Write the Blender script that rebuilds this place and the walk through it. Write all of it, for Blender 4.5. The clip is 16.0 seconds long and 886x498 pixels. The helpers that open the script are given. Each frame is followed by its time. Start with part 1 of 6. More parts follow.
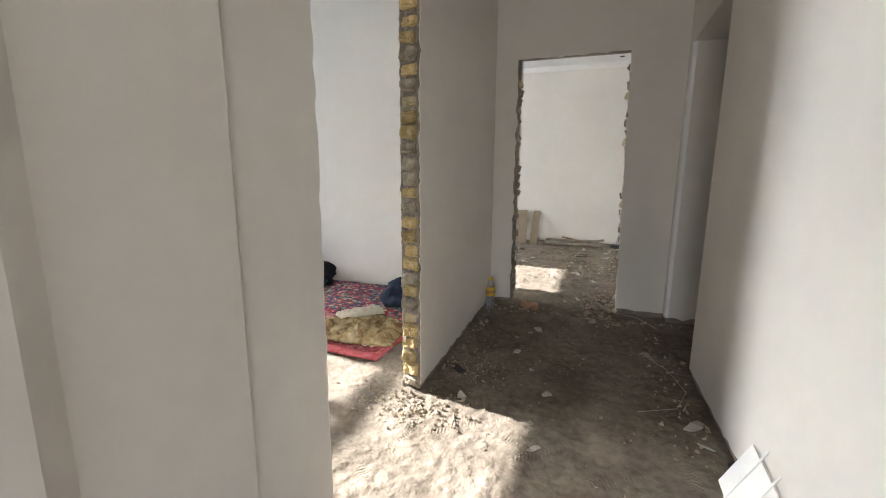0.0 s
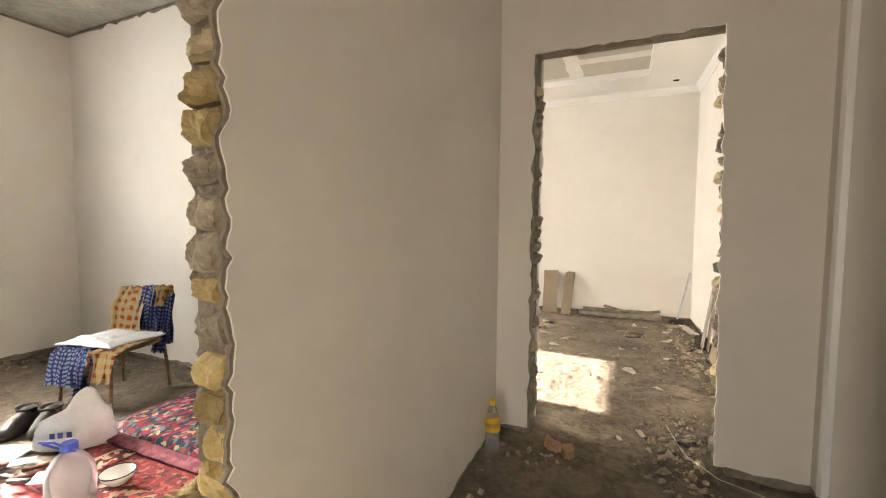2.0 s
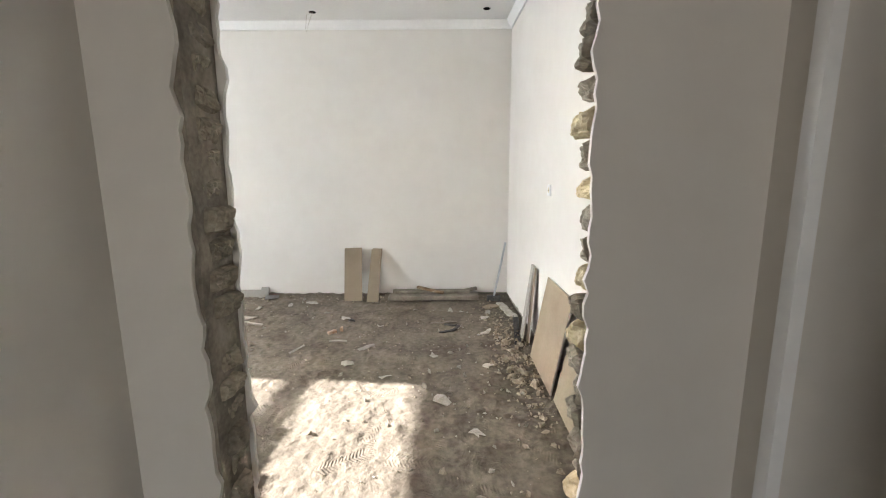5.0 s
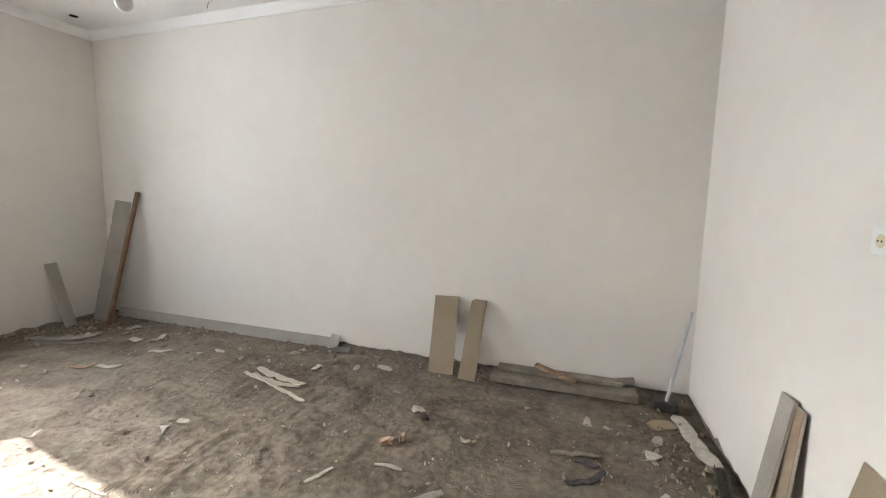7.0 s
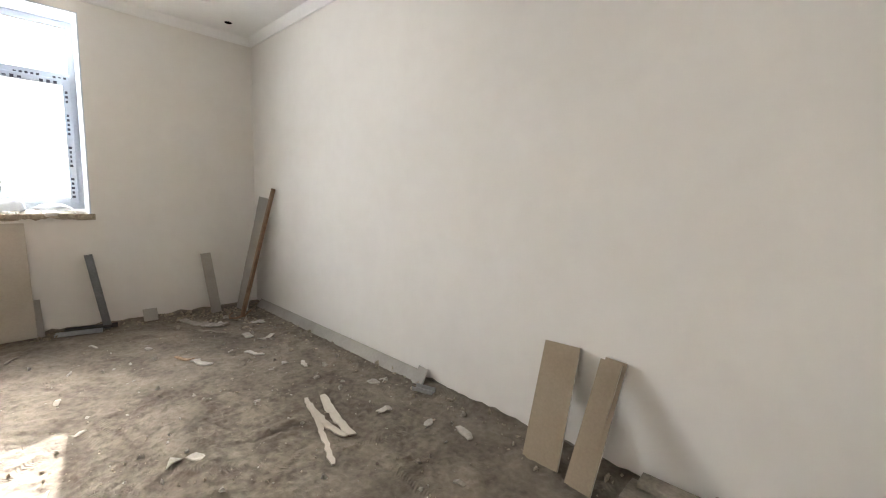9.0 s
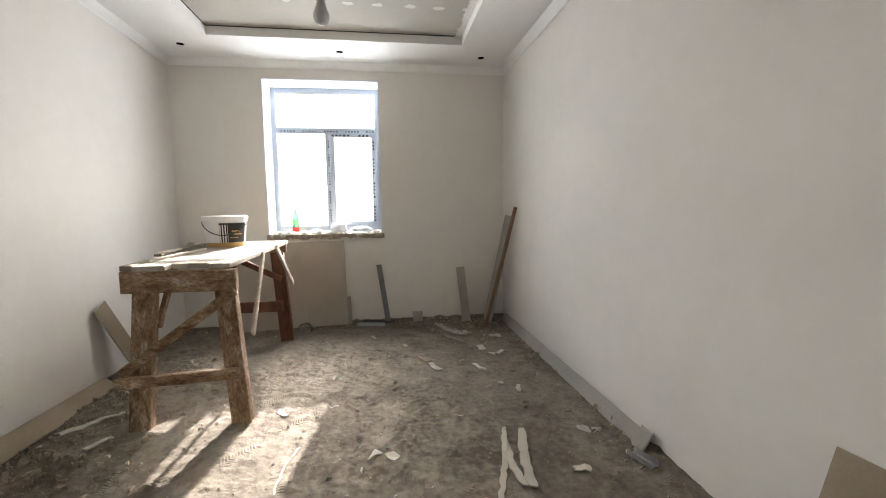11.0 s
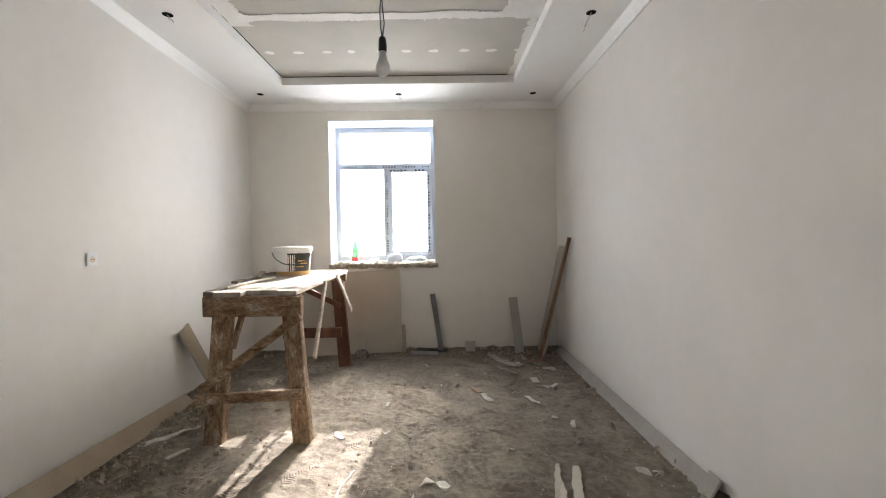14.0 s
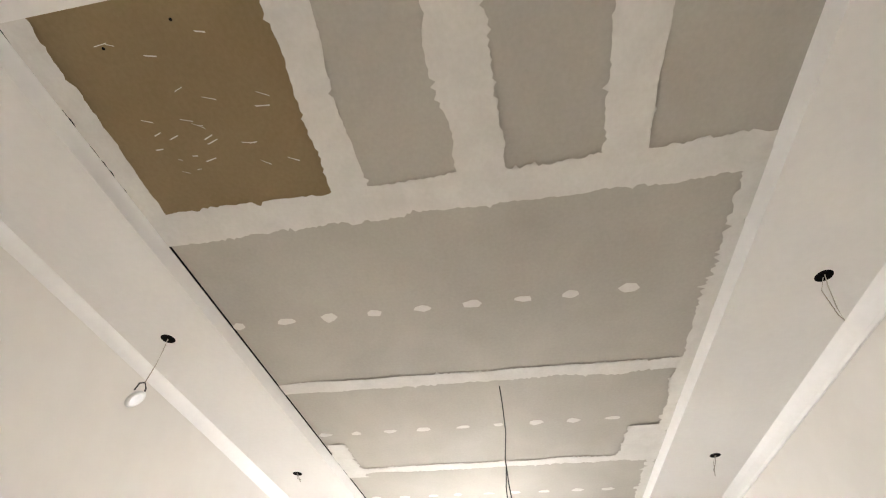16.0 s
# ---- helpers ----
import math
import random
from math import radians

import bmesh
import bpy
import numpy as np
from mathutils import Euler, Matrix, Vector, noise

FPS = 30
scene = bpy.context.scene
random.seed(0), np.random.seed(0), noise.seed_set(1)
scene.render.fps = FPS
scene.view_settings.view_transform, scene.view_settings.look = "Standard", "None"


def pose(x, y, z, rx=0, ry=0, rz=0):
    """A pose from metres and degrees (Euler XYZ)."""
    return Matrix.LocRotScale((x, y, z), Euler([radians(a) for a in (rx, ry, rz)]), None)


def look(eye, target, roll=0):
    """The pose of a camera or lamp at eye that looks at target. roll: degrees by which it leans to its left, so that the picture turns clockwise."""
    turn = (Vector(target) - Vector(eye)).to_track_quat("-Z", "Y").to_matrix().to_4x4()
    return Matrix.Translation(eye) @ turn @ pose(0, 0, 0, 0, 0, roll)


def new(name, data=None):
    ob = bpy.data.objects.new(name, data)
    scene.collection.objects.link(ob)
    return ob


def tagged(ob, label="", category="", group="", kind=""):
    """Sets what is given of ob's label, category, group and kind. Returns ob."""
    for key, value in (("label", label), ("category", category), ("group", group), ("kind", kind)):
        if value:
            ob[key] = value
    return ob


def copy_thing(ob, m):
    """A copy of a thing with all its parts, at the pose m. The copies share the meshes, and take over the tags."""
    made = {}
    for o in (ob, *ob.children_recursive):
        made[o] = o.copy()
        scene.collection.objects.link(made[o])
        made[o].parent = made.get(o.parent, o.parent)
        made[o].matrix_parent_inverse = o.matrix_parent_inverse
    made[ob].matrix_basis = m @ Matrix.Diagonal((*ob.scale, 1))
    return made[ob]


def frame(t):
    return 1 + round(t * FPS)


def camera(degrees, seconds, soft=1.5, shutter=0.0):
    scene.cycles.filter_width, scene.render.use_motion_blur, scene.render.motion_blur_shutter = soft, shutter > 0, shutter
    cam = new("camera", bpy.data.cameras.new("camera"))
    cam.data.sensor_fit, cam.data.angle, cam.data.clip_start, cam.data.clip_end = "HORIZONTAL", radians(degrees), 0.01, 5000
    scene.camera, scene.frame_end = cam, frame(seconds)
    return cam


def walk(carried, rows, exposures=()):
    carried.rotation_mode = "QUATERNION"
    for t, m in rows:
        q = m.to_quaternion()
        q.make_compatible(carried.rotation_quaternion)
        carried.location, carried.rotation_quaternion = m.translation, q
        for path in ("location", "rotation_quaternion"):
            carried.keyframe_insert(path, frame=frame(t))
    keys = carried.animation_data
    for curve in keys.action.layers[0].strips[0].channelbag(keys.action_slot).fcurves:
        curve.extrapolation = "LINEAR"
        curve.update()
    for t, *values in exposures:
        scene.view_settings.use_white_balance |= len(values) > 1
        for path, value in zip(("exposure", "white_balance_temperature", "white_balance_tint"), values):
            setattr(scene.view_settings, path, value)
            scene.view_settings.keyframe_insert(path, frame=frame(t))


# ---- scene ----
cam = camera(93.8, 16.0, soft=1.1)
EXPOSURES = [
    (0.0, 2.50, 6450, 12), (1.0, 2.95, 6900, 13), (1.5, 3.05, 7500, 14), (2.0, 3.03, 8000, 15), (2.5, 2.97, 8500, 16), (3.0, 3.40, 7100, 13), (3.5, 3.47, 6900, 13), (6.0, 2.24, 6250, 11),
    (7.0, 2.34, 6600, 13), (7.5, 2.30, 6700, 14), (8.5, 2.44, 6750, 15), (9.5, 2.08, 6800, 13), (10.0, 1.90, 6800, 13), (12.5, 1.78, 6700, 14), (14.0, 1.75, 6700, 14), (14.5, 1.71, 6700, 14), (15.0, 1.82, 6900, 15), (15.5, 1.93, 7300, 16), (16.0, 2.55, 7200, 16),
]
PATH = [
    (0, (0.04, -0.06, 1.2), (-0.602, 1.801, 0.846), 0.4),
    (0.5, (-0.041, 0.297, 1.211), (-0.601, 2.192, 0.903), -0.8),
    (1, (-0.091, 0.661, 1.196), (-0.733, 2.546, 1.012), -1.6),
    (1.5, (-0.117, 1.048, 1.213), (-0.87, 2.897, 1.093), -0.8),
    (2, (-0.117, 1.402, 1.234), (-0.913, 3.233, 1.114), 0.5),
    (2.5, (-0.039, 1.665, 1.241), (-0.84, 3.494, 1.128), 1.0),
    (3, (0.018, 1.829, 1.271), (-0.538, 3.745, 1.131), 1.1),
    (3.5, (-0.069, 1.99, 1.273), (-0.224, 3.976, 1.096), 0.1),
    (3.7, (-0.097, 2.059, 1.28), (-0.054, 4.047, 1.067), -0.5),
    (5.8, (0.028, 3.502, 1.373), (-0.129, 5.467, 1.034), 0.2),
    (6, (0.03, 3.67, 1.37), (-0.209, 5.632, 1.066), -0.0),
    (6.5, (0.006, 4.045, 1.338), (-0.417, 5.979, 1.053), 0.3),
    (7, (-0.06, 4.41, 1.365), (-0.688, 6.293, 1.121), 1.2),
    (7.5, (0.007, 4.708, 1.364), (-0.851, 6.499, 1.124), 1.9),
    (8, (0.007, 4.974, 1.36), (-0.985, 6.694, 1.117), 2.1),
    (8.5, (-0.082, 5.287, 1.374), (-1.175, 6.94, 1.109), 1.8),
    (9, (-0.074, 5.583, 1.319), (-1.445, 7.018, 1.075), 1.8),
    (9.5, (-0.108, 5.781, 1.324), (-1.744, 6.905, 1.077), 2.3),
    (10, (-0.178, 5.934, 1.347), (-2.013, 6.69, 1.096), 2.3),
    (10.2, (-0.166, 5.986, 1.348), (-2.055, 6.589, 1.091), 1.8),
    (12.3, (-0.007, 6.218, 1.333), (-1.999, 6.336, 1.213), -1.8),
    (12.5, (-0.009, 6.218, 1.327), (-2.003, 6.322, 1.218), -1.9),
    (13, (-0.014, 6.199, 1.324), (-2.01, 6.278, 1.229), -1.9),
    (13.5, (-0.01, 6.181, 1.354), (-2.007, 6.235, 1.269), -1.5),
    (14, (-0.004, 6.145, 1.359), (-2.004, 6.161, 1.313), -0.9),
    (14.5, (-0.008, 6.099, 1.382), (-2.002, 6.039, 1.524), -0.4),
    (15, (0.024, 6.045, 1.547), (-1.825, 5.885, 2.293), 0.6),
    (15.1, (0.032, 6.03, 1.574), (-1.766, 5.851, 2.431), 0.8),
    (15.5, (0.088, 5.988, 1.668), (-1.48, 5.775, 2.89), 0.7),
    (15.8, (0.134, 5.957, 1.695), (-1.256, 5.717, 3.112), 1.2),
    (16, (0.157, 5.946, 1.703), (-1.117, 5.695, 3.224), 1.9),
]
walk(cam, [(t, look(eye, target, roll)) for t, eye, target, roll in PATH], exposures=EXPOSURES)


# ---- world, sun, window light ----
SUN_WAY = Vector((5.2, -0.60, -2.73)).normalized()
world = bpy.data.worlds.new("sky")
scene.world = world
world.use_nodes = True
nt = world.node_tree
sky = nt.nodes.new("ShaderNodeTexSky")
sky.sky_type = "NISHITA"
sky.sun_disc = False
sky.sun_elevation = math.asin(-SUN_WAY.z)
sky.sun_rotation = math.atan2(-SUN_WAY.x, -SUN_WAY.y)
sky.dust_density = 3.0
nt.nodes["Background"].inputs["Strength"].default_value = 0.12
nt.links.new(sky.outputs[0], nt.nodes["Background"].inputs["Color"])

sun = new("sun", bpy.data.lights.new("sun", "SUN"))
sun.data.energy = 5.0
sun.data.angle = radians(0.6)
sun.data.color = (1.0, 0.985, 0.96)
sun.matrix_world = look((-20, 6, 12), Vector((-20, 6, 12)) + SUN_WAY)


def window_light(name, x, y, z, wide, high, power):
    """Sky light that enters through a window's opening; the hall's added fill uses it too."""
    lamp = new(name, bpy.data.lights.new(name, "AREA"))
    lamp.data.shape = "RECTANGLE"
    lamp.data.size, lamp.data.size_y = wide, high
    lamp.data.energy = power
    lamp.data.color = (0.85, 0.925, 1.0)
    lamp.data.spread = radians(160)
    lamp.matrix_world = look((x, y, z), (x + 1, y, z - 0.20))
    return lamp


window_light("window_light_room", -5.53, 5.455, 1.945, 1.28, 1.74, 20)
bedding = window_light("window_light_bedding", -5.53, 2.085, 1.945, 1.28, 1.74, 9.5)
bedding.data.spread = radians(130)
bedding.data.color = (0.80, 0.90, 1.0)
# Fill lamp added at the unseen south end to brighten the hall.
hall_fill = window_light("entry_daylight", 0.0, -2.3, 1.05, 1.0, 2.0, 4.7)
hall_fill.data.color = (1.0, 0.97, 0.93)
hall_fill.matrix_world = look((0.0, -2.3, 1.05), (0.0, 0.0, 0.9))


# ---- mesh helpers ----
rng = random.Random(7)


def mesh_of(name, bm, material, smooth=False):
    me = bpy.data.meshes.new(name)
    bmesh.ops.recalc_face_normals(bm, faces=bm.faces)
    bm.to_mesh(me)
    bm.free()
    me.materials.append(material)
    if smooth:
        for p in me.polygons:
            p.use_smooth = True
    return me


def part(name, bm, material, parent=None, label="", smooth=False):
    """One mesh object, under a thing or a part; with no parent it is a thing of its own."""
    ob = new(name, mesh_of(name, bm, material, smooth))
    ob.parent = parent
    return tagged(ob, label) if label else ob


def thing(name, place, label, category, group=""):
    ob = new(name)
    ob.empty_display_size = 0.05
    ob.matrix_world = place if isinstance(place, Matrix) else Matrix.Translation(place)
    return tagged(ob, label, category, group)


def box(bm, lo, hi, bevel=0.0, m=None):
    """A box from corner to corner, with rounded edges where bevel is given."""
    lo, hi = Vector(lo), Vector(hi)
    made = bmesh.ops.create_cube(bm, size=1.0, matrix=Matrix.LocRotScale((lo + hi) / 2, None, hi - lo))
    verts = made["verts"]
    if bevel:
        edges = {e for v in verts for e in v.link_edges}
        verts = [v for f in bmesh.ops.bevel(bm, geom=list(edges), offset=bevel, segments=1, affect="EDGES", profile=0.5)["faces"] for v in f.verts]
        verts = list(set(verts))
    if m is not None:
        bmesh.ops.transform(bm, matrix=m, verts=verts)
    return bm


def beam(bm, a, b, wide, thick, side=(0, 0, 1), bevel=0.003):
    """A board from a to b; side points along its thickness."""
    a, b = Vector(a), Vector(b)
    z = (b - a).normalized()
    y = (Vector(side) - z * z.dot(Vector(side))).normalized()
    x = y.cross(z)
    m = Matrix((x, y, z)).transposed().to_4x4()
    m.translation = a
    return box(bm, (-wide / 2, -thick / 2, 0), (wide / 2, thick / 2, (b - a).length), bevel, m)


def outline(bm, points, depth):
    """Extrude a flat outline of 3D points by the vector depth."""
    verts = [bm.verts.new(p) for p in points]
    face = bm.faces.new(verts)
    ex = bmesh.ops.extrude_face_region(bm, geom=[face])
    bmesh.ops.translate(bm, vec=depth, verts=[g for g in ex["geom"] if isinstance(g, bmesh.types.BMVert)])
    bmesh.ops.triangulate(bm, faces=[f for f in bm.faces if len(f.verts) > 4])
    return bm


def ragged(a, b, amp, step, seed):
    """Points from a to b on a broken line in the plane (u, v)."""
    a, b = Vector(a), Vector(b)
    n = max(2, int((b - a).length / step))
    d = (b - a).normalized()
    side = Vector((-d.y, d.x))
    out = []
    for i in range(n + 1):
        k = i / n
        s = (b - a).length * k
        w = noise.noise((s * 9 + seed * 7.3, seed, 0)) * 0.8 + noise.noise((s * 31, seed * 3.1, 4)) * 0.5 + noise.noise((s * 87, seed * 1.7, 8)) * 0.35
        fade = min(1.0, 6 * k, 6 * (1 - k)) if 0 < i < n else 0
        out.append(a + (b - a) * k + side * amp * w * fade)
    return out


def lathe(bm, profile, turns=24, m=None):
    """A turned shape from (radius, height) pairs."""
    rings = []
    for r, h in profile:
        rings.append([bm.verts.new((r * math.cos(2 * math.pi * i / turns), r * math.sin(2 * math.pi * i / turns), h)) for i in range(turns)])
    for lo, hi in zip(rings, rings[1:]):
        for i in range(turns):
            bm.faces.new((lo[i], lo[(i + 1) % turns], hi[(i + 1) % turns], hi[i]))
    for ring in (rings[0], rings[-1]):
        if (ring[0].co - ring[1].co).length > 1e-6:
            bm.faces.new(ring if ring is rings[-1] else ring[::-1])
    if m is not None:
        bmesh.ops.transform(bm, matrix=m, verts=[v for r in rings for v in r])
    return bm


def tube(bm, points, radius, sides=8):
    """A round wire or pipe along points."""
    pts = [Vector(p) for p in points]
    rings = []
    ref = Vector((0.31, 0.2, 0.93)).normalized()
    for i, p in enumerate(pts):
        d = (pts[min(i + 1, len(pts) - 1)] - pts[max(i - 1, 0)]).normalized()
        u = d.cross(ref if abs(d.dot(ref)) < 0.95 else Vector((1, 0, 0))).normalized()
        v = d.cross(u)
        rings.append([bm.verts.new(p + radius * (math.cos(2 * math.pi * k / sides) * u + math.sin(2 * math.pi * k / sides) * v)) for k in range(sides)])
    for a, b in zip(rings, rings[1:]):
        for k in range(sides):
            bm.faces.new((a[k], a[(k + 1) % sides], b[(k + 1) % sides], b[k]))
    bm.faces.new(rings[0][::-1])
    bm.faces.new(rings[-1])
    return bm


# ---- materials ----
def material(name, a, b, rough=0.7, scale=6.0, fine=60.0, bump=0.15, metal=0.0, fine_mix=0.35, distort=0.4, per_object=0.0, spread=(0.35, 0.65), squash=None, third=None, bump_depth=0.01, third_at=None):
    """A surface of two colours mixed by broad stains and fine grain, with relief."""
    mt = bpy.data.materials.new(name)
    mt.use_nodes = True
    t = mt.node_tree
    bsdf = t.nodes["Principled BSDF"]
    co = t.nodes.new("ShaderNodeTexCoord")
    broad, grain = t.nodes.new("ShaderNodeTexNoise"), t.nodes.new("ShaderNodeTexNoise")
    for n, s, d in ((broad, scale, 5.0), (grain, fine, 3.0)):
        n.inputs["Scale"].default_value = s
        n.inputs["Detail"].default_value = d
        if squash:
            mp = t.nodes.new("ShaderNodeMapping")
            mp.inputs["Scale"].default_value = squash
            t.links.new(co.outputs["Object"], mp.inputs["Vector"])
            t.links.new(mp.outputs["Vector"], n.inputs["Vector"])
        else:
            t.links.new(co.outputs["Object"], n.inputs["Vector"])
    broad.inputs["Distortion"].default_value = distort
    mixed = t.nodes.new("ShaderNodeMix")
    mixed.inputs[0].default_value = fine_mix
    t.links.new(broad.outputs["Fac"], mixed.inputs[2])
    t.links.new(grain.outputs["Fac"], mixed.inputs[3])
    ramp = t.nodes.new("ShaderNodeValToRGB")
    ramp.color_ramp.elements[0].position, ramp.color_ramp.elements[1].position = spread
    ramp.color_ramp.elements[0].color, ramp.color_ramp.elements[1].color = (*a, 1), (*b, 1)
    if third:
        el = ramp.color_ramp.elements.new(third_at or (spread[1] + 1) / 2)
        el.color = (*third, 1)
    t.links.new(mixed.outputs[0], ramp.inputs["Fac"])
    colour = ramp.outputs["Color"]
    if per_object:
        info, hsv, span = t.nodes.new("ShaderNodeObjectInfo"), t.nodes.new("ShaderNodeHueSaturation"), t.nodes.new("ShaderNodeMapRange")
        span.inputs["To Min"].default_value, span.inputs["To Max"].default_value = 1 - per_object, 1 + per_object
        t.links.new(info.outputs["Random"], span.inputs["Value"])
        t.links.new(span.outputs["Result"], hsv.inputs["Value"])
        t.links.new(colour, hsv.inputs["Color"])
        colour = hsv.outputs["Color"]
    t.links.new(colour, bsdf.inputs["Base Color"])
    bsdf.inputs["Roughness"].default_value = rough
    bsdf.inputs["Metallic"].default_value = metal
    if bump:
        bp = t.nodes.new("ShaderNodeBump")
        bp.inputs["Strength"].default_value = bump
        bp.inputs["Distance"].default_value = bump_depth
        t.links.new(mixed.outputs[0], bp.inputs["Height"])
        t.links.new(bp.outputs["Normal"], bsdf.inputs["Normal"])
    return mt


PLASTER = material("gypsum_plaster", (0.72, 0.685, 0.635), (0.775, 0.745, 0.70), 0.85, 0.9, 9.0, 0.05, fine_mix=0.25)
PAINT = material("white_paint", (0.80, 0.79, 0.77), (0.85, 0.84, 0.82), 0.5, 1.5, 30, 0.03)
# Blue-grey puts the skylit shade of the reveals into their colour.
REVEAL = material("skylit_reveal", (0.58, 0.64, 0.71), (0.66, 0.71, 0.77), 0.6, 1.5, 30, 0.03)
MORTAR = material("rough_mortar", (0.17, 0.145, 0.115), (0.33, 0.29, 0.24), 0.95, 9, 70, 0.9)
DIRT = material("dusty_earth_floor", (0.105, 0.082, 0.058), (0.230, 0.193, 0.150), 0.95, 2.4, 26, 1.0, distort=1.4, fine_mix=0.40, spread=(0.36, 0.66), third=(0.39, 0.355, 0.305))


def sole_prints(mt, size, chance, depth, seed):
    """Boot soles pressed into dust, as relief: ribbed ovals that lie in all directions."""
    t = mt.node_tree
    bump = [n for n in t.nodes if n.type == "BUMP"][0]
    co = [n for n in t.nodes if n.type == "TEX_COORD"][0]

    def node(kind):
        return t.nodes.new("ShaderNode" + kind)

    def calc(op, a, b=0.0):
        n = t.nodes.new("ShaderNodeMath")
        n.operation = op
        for k, v in enumerate((a, b)):
            if isinstance(v, (int, float)):
                n.inputs[k].default_value = v
            else:
                t.links.new(v, n.inputs[k])
        return n.outputs[0]
    shift, vo, away, turn, sep, rnd = (node(n) for n in ("Mapping", "TexVoronoi", "VectorMath", "VectorRotate", "SeparateXYZ", "SeparateColor"))
    shift.inputs["Location"].default_value = (seed * 3.7, seed * 1.9, 0)
    t.links.new(co.outputs["Object"], shift.inputs["Vector"])
    vo.voronoi_dimensions = "2D"
    vo.inputs["Scale"].default_value = 1 / size
    vo.inputs["Randomness"].default_value = 0.75
    t.links.new(shift.outputs["Vector"], vo.inputs["Vector"])
    away.operation = "SUBTRACT"
    t.links.new(shift.outputs["Vector"], away.inputs[0])
    t.links.new(vo.outputs["Position"], away.inputs[1])
    turn.rotation_type = "Z_AXIS"
    t.links.new(away.outputs["Vector"], turn.inputs["Vector"])
    t.links.new(vo.outputs["Color"], rnd.inputs["Color"])
    t.links.new(calc("MULTIPLY", rnd.outputs["Red"], 6.283), turn.inputs["Angle"])
    t.links.new(turn.outputs["Vector"], sep.inputs["Vector"])
    x, y = sep.outputs["X"], sep.outputs["Y"]
    waist = calc("ADD", 0.043, calc("MULTIPLY", calc("COSINE", calc("MULTIPLY", x, 34.0)), -0.007))
    oval = calc("ADD", calc("POWER", calc("ABSOLUTE", calc("DIVIDE", x, 0.145)), 4.0), calc("POWER", calc("ABSOLUTE", calc("DIVIDE", y, waist)), 4.0))
    edge = node("MapRange")
    edge.inputs["From Min"].default_value, edge.inputs["From Max"].default_value = 0.75, 1.25
    edge.inputs["To Min"].default_value, edge.inputs["To Max"].default_value = 1.0, 0.0
    t.links.new(oval, edge.inputs["Value"])
    blot = node("TexNoise")
    blot.inputs["Scale"].default_value = 11.0
    t.links.new(shift.outputs["Vector"], blot.inputs["Vector"])
    worn = node("MapRange")
    worn.inputs["From Min"].default_value, worn.inputs["From Max"].default_value = 0.40, 0.62
    t.links.new(blot.outputs["Fac"], worn.inputs["Value"])
    mask = calc("MULTIPLY", calc("MULTIPLY", edge.outputs["Result"], worn.outputs["Result"]), calc("LESS_THAN", rnd.outputs["Green"], chance))
    ribs = calc("SINE", calc("ADD", calc("MULTIPLY", x, 350.0), calc("MULTIPLY", calc("ABSOLUTE", y), 190.0)))
    ribs = calc("MULTIPLY", calc("SUBTRACT", ribs, 0.5), depth)
    old = bump.inputs["Height"].links[0].from_socket
    t.links.new(calc("ADD", old, calc("MULTIPLY", ribs, mask)), bump.inputs["Height"])
    bump.inputs["Distance"].default_value = 0.017


def clods(mt):
    """Fine crumbs and trodden lumps added to the relief."""
    t = mt.node_tree
    bump = [n for n in t.nodes if n.type == "BUMP"][0]
    co = [n for n in t.nodes if n.type == "TEX_COORD"][0]
    total = bump.inputs["Height"].links[0].from_socket
    for scale, amount in ((17.0, 0.42), (48.0, 0.34), (190.0, 0.05)):
        n, m = t.nodes.new("ShaderNodeTexNoise"), t.nodes.new("ShaderNodeMath")
        n.inputs["Scale"].default_value, n.inputs["Detail"].default_value = scale, 3.0
        t.links.new(co.outputs["Object"], n.inputs["Vector"])
        m.operation, m.inputs[1].default_value = "MULTIPLY_ADD", amount
        t.links.new(n.outputs["Fac"], m.inputs[0])
        t.links.new(total, m.inputs[2])
        total = m.outputs[0]
    t.links.new(total, bump.inputs["Height"])


clods(DIRT)
sole_prints(DIRT, 0.31, 0.6, 0.10, 1)
sole_prints(DIRT, 0.34, 0.5, 0.07, 2)
CONCRETE = material("concrete", (0.26, 0.255, 0.235), (0.46, 0.45, 0.41), 0.9, 2.6, 26, 0.4, distort=1.2)
BRICK = material("yellow_brick", (0.36, 0.25, 0.085), (0.60, 0.48, 0.26), 0.95, 13, 85, 0.9, per_object=0.3)
BOARD_GREY = material("gypsum_board_grey", (0.41, 0.385, 0.335), (0.47, 0.445, 0.395), 0.85, 2.5, 60, 0.04)
WOODS = [material("weathered_wood_" + a, (0.10, 0.048, 0.022), (0.34, 0.225, 0.135), 0.85, 9, 55, 0.7, squash=q, spread=(0.33, 0.55), third=(0.56, 0.51, 0.44), third_at=0.68, fine_mix=0.42, distort=1.0)
         for a, q in (("x", (0.7, 1.6, 1.6)), ("y", (1.6, 0.7, 1.6)), ("z", (1.6, 1.6, 0.7)))]
WOOD = WOODS[0]
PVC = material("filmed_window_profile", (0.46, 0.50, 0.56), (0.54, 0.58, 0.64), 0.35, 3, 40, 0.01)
GROUND = material("dry_ground", (0.30, 0.26, 0.20), (0.42, 0.37, 0.29), 0.95, 0.3, 6, 0.3)
GLASS = bpy.data.materials.new("window_glass")
GLASS.use_nodes = True
g = GLASS.node_tree.nodes["Principled BSDF"]
g.inputs["Transmission Weight"].default_value = 1.0
g.inputs["Roughness"].default_value = 0.0
g.inputs["IOR"].default_value = 1.45
g.inputs["Base Color"].default_value = (0.96, 0.98, 0.97, 1)


# ---- the setting ----
def structure(ob, label, category):
    return tagged(ob, label, category, kind="structure")


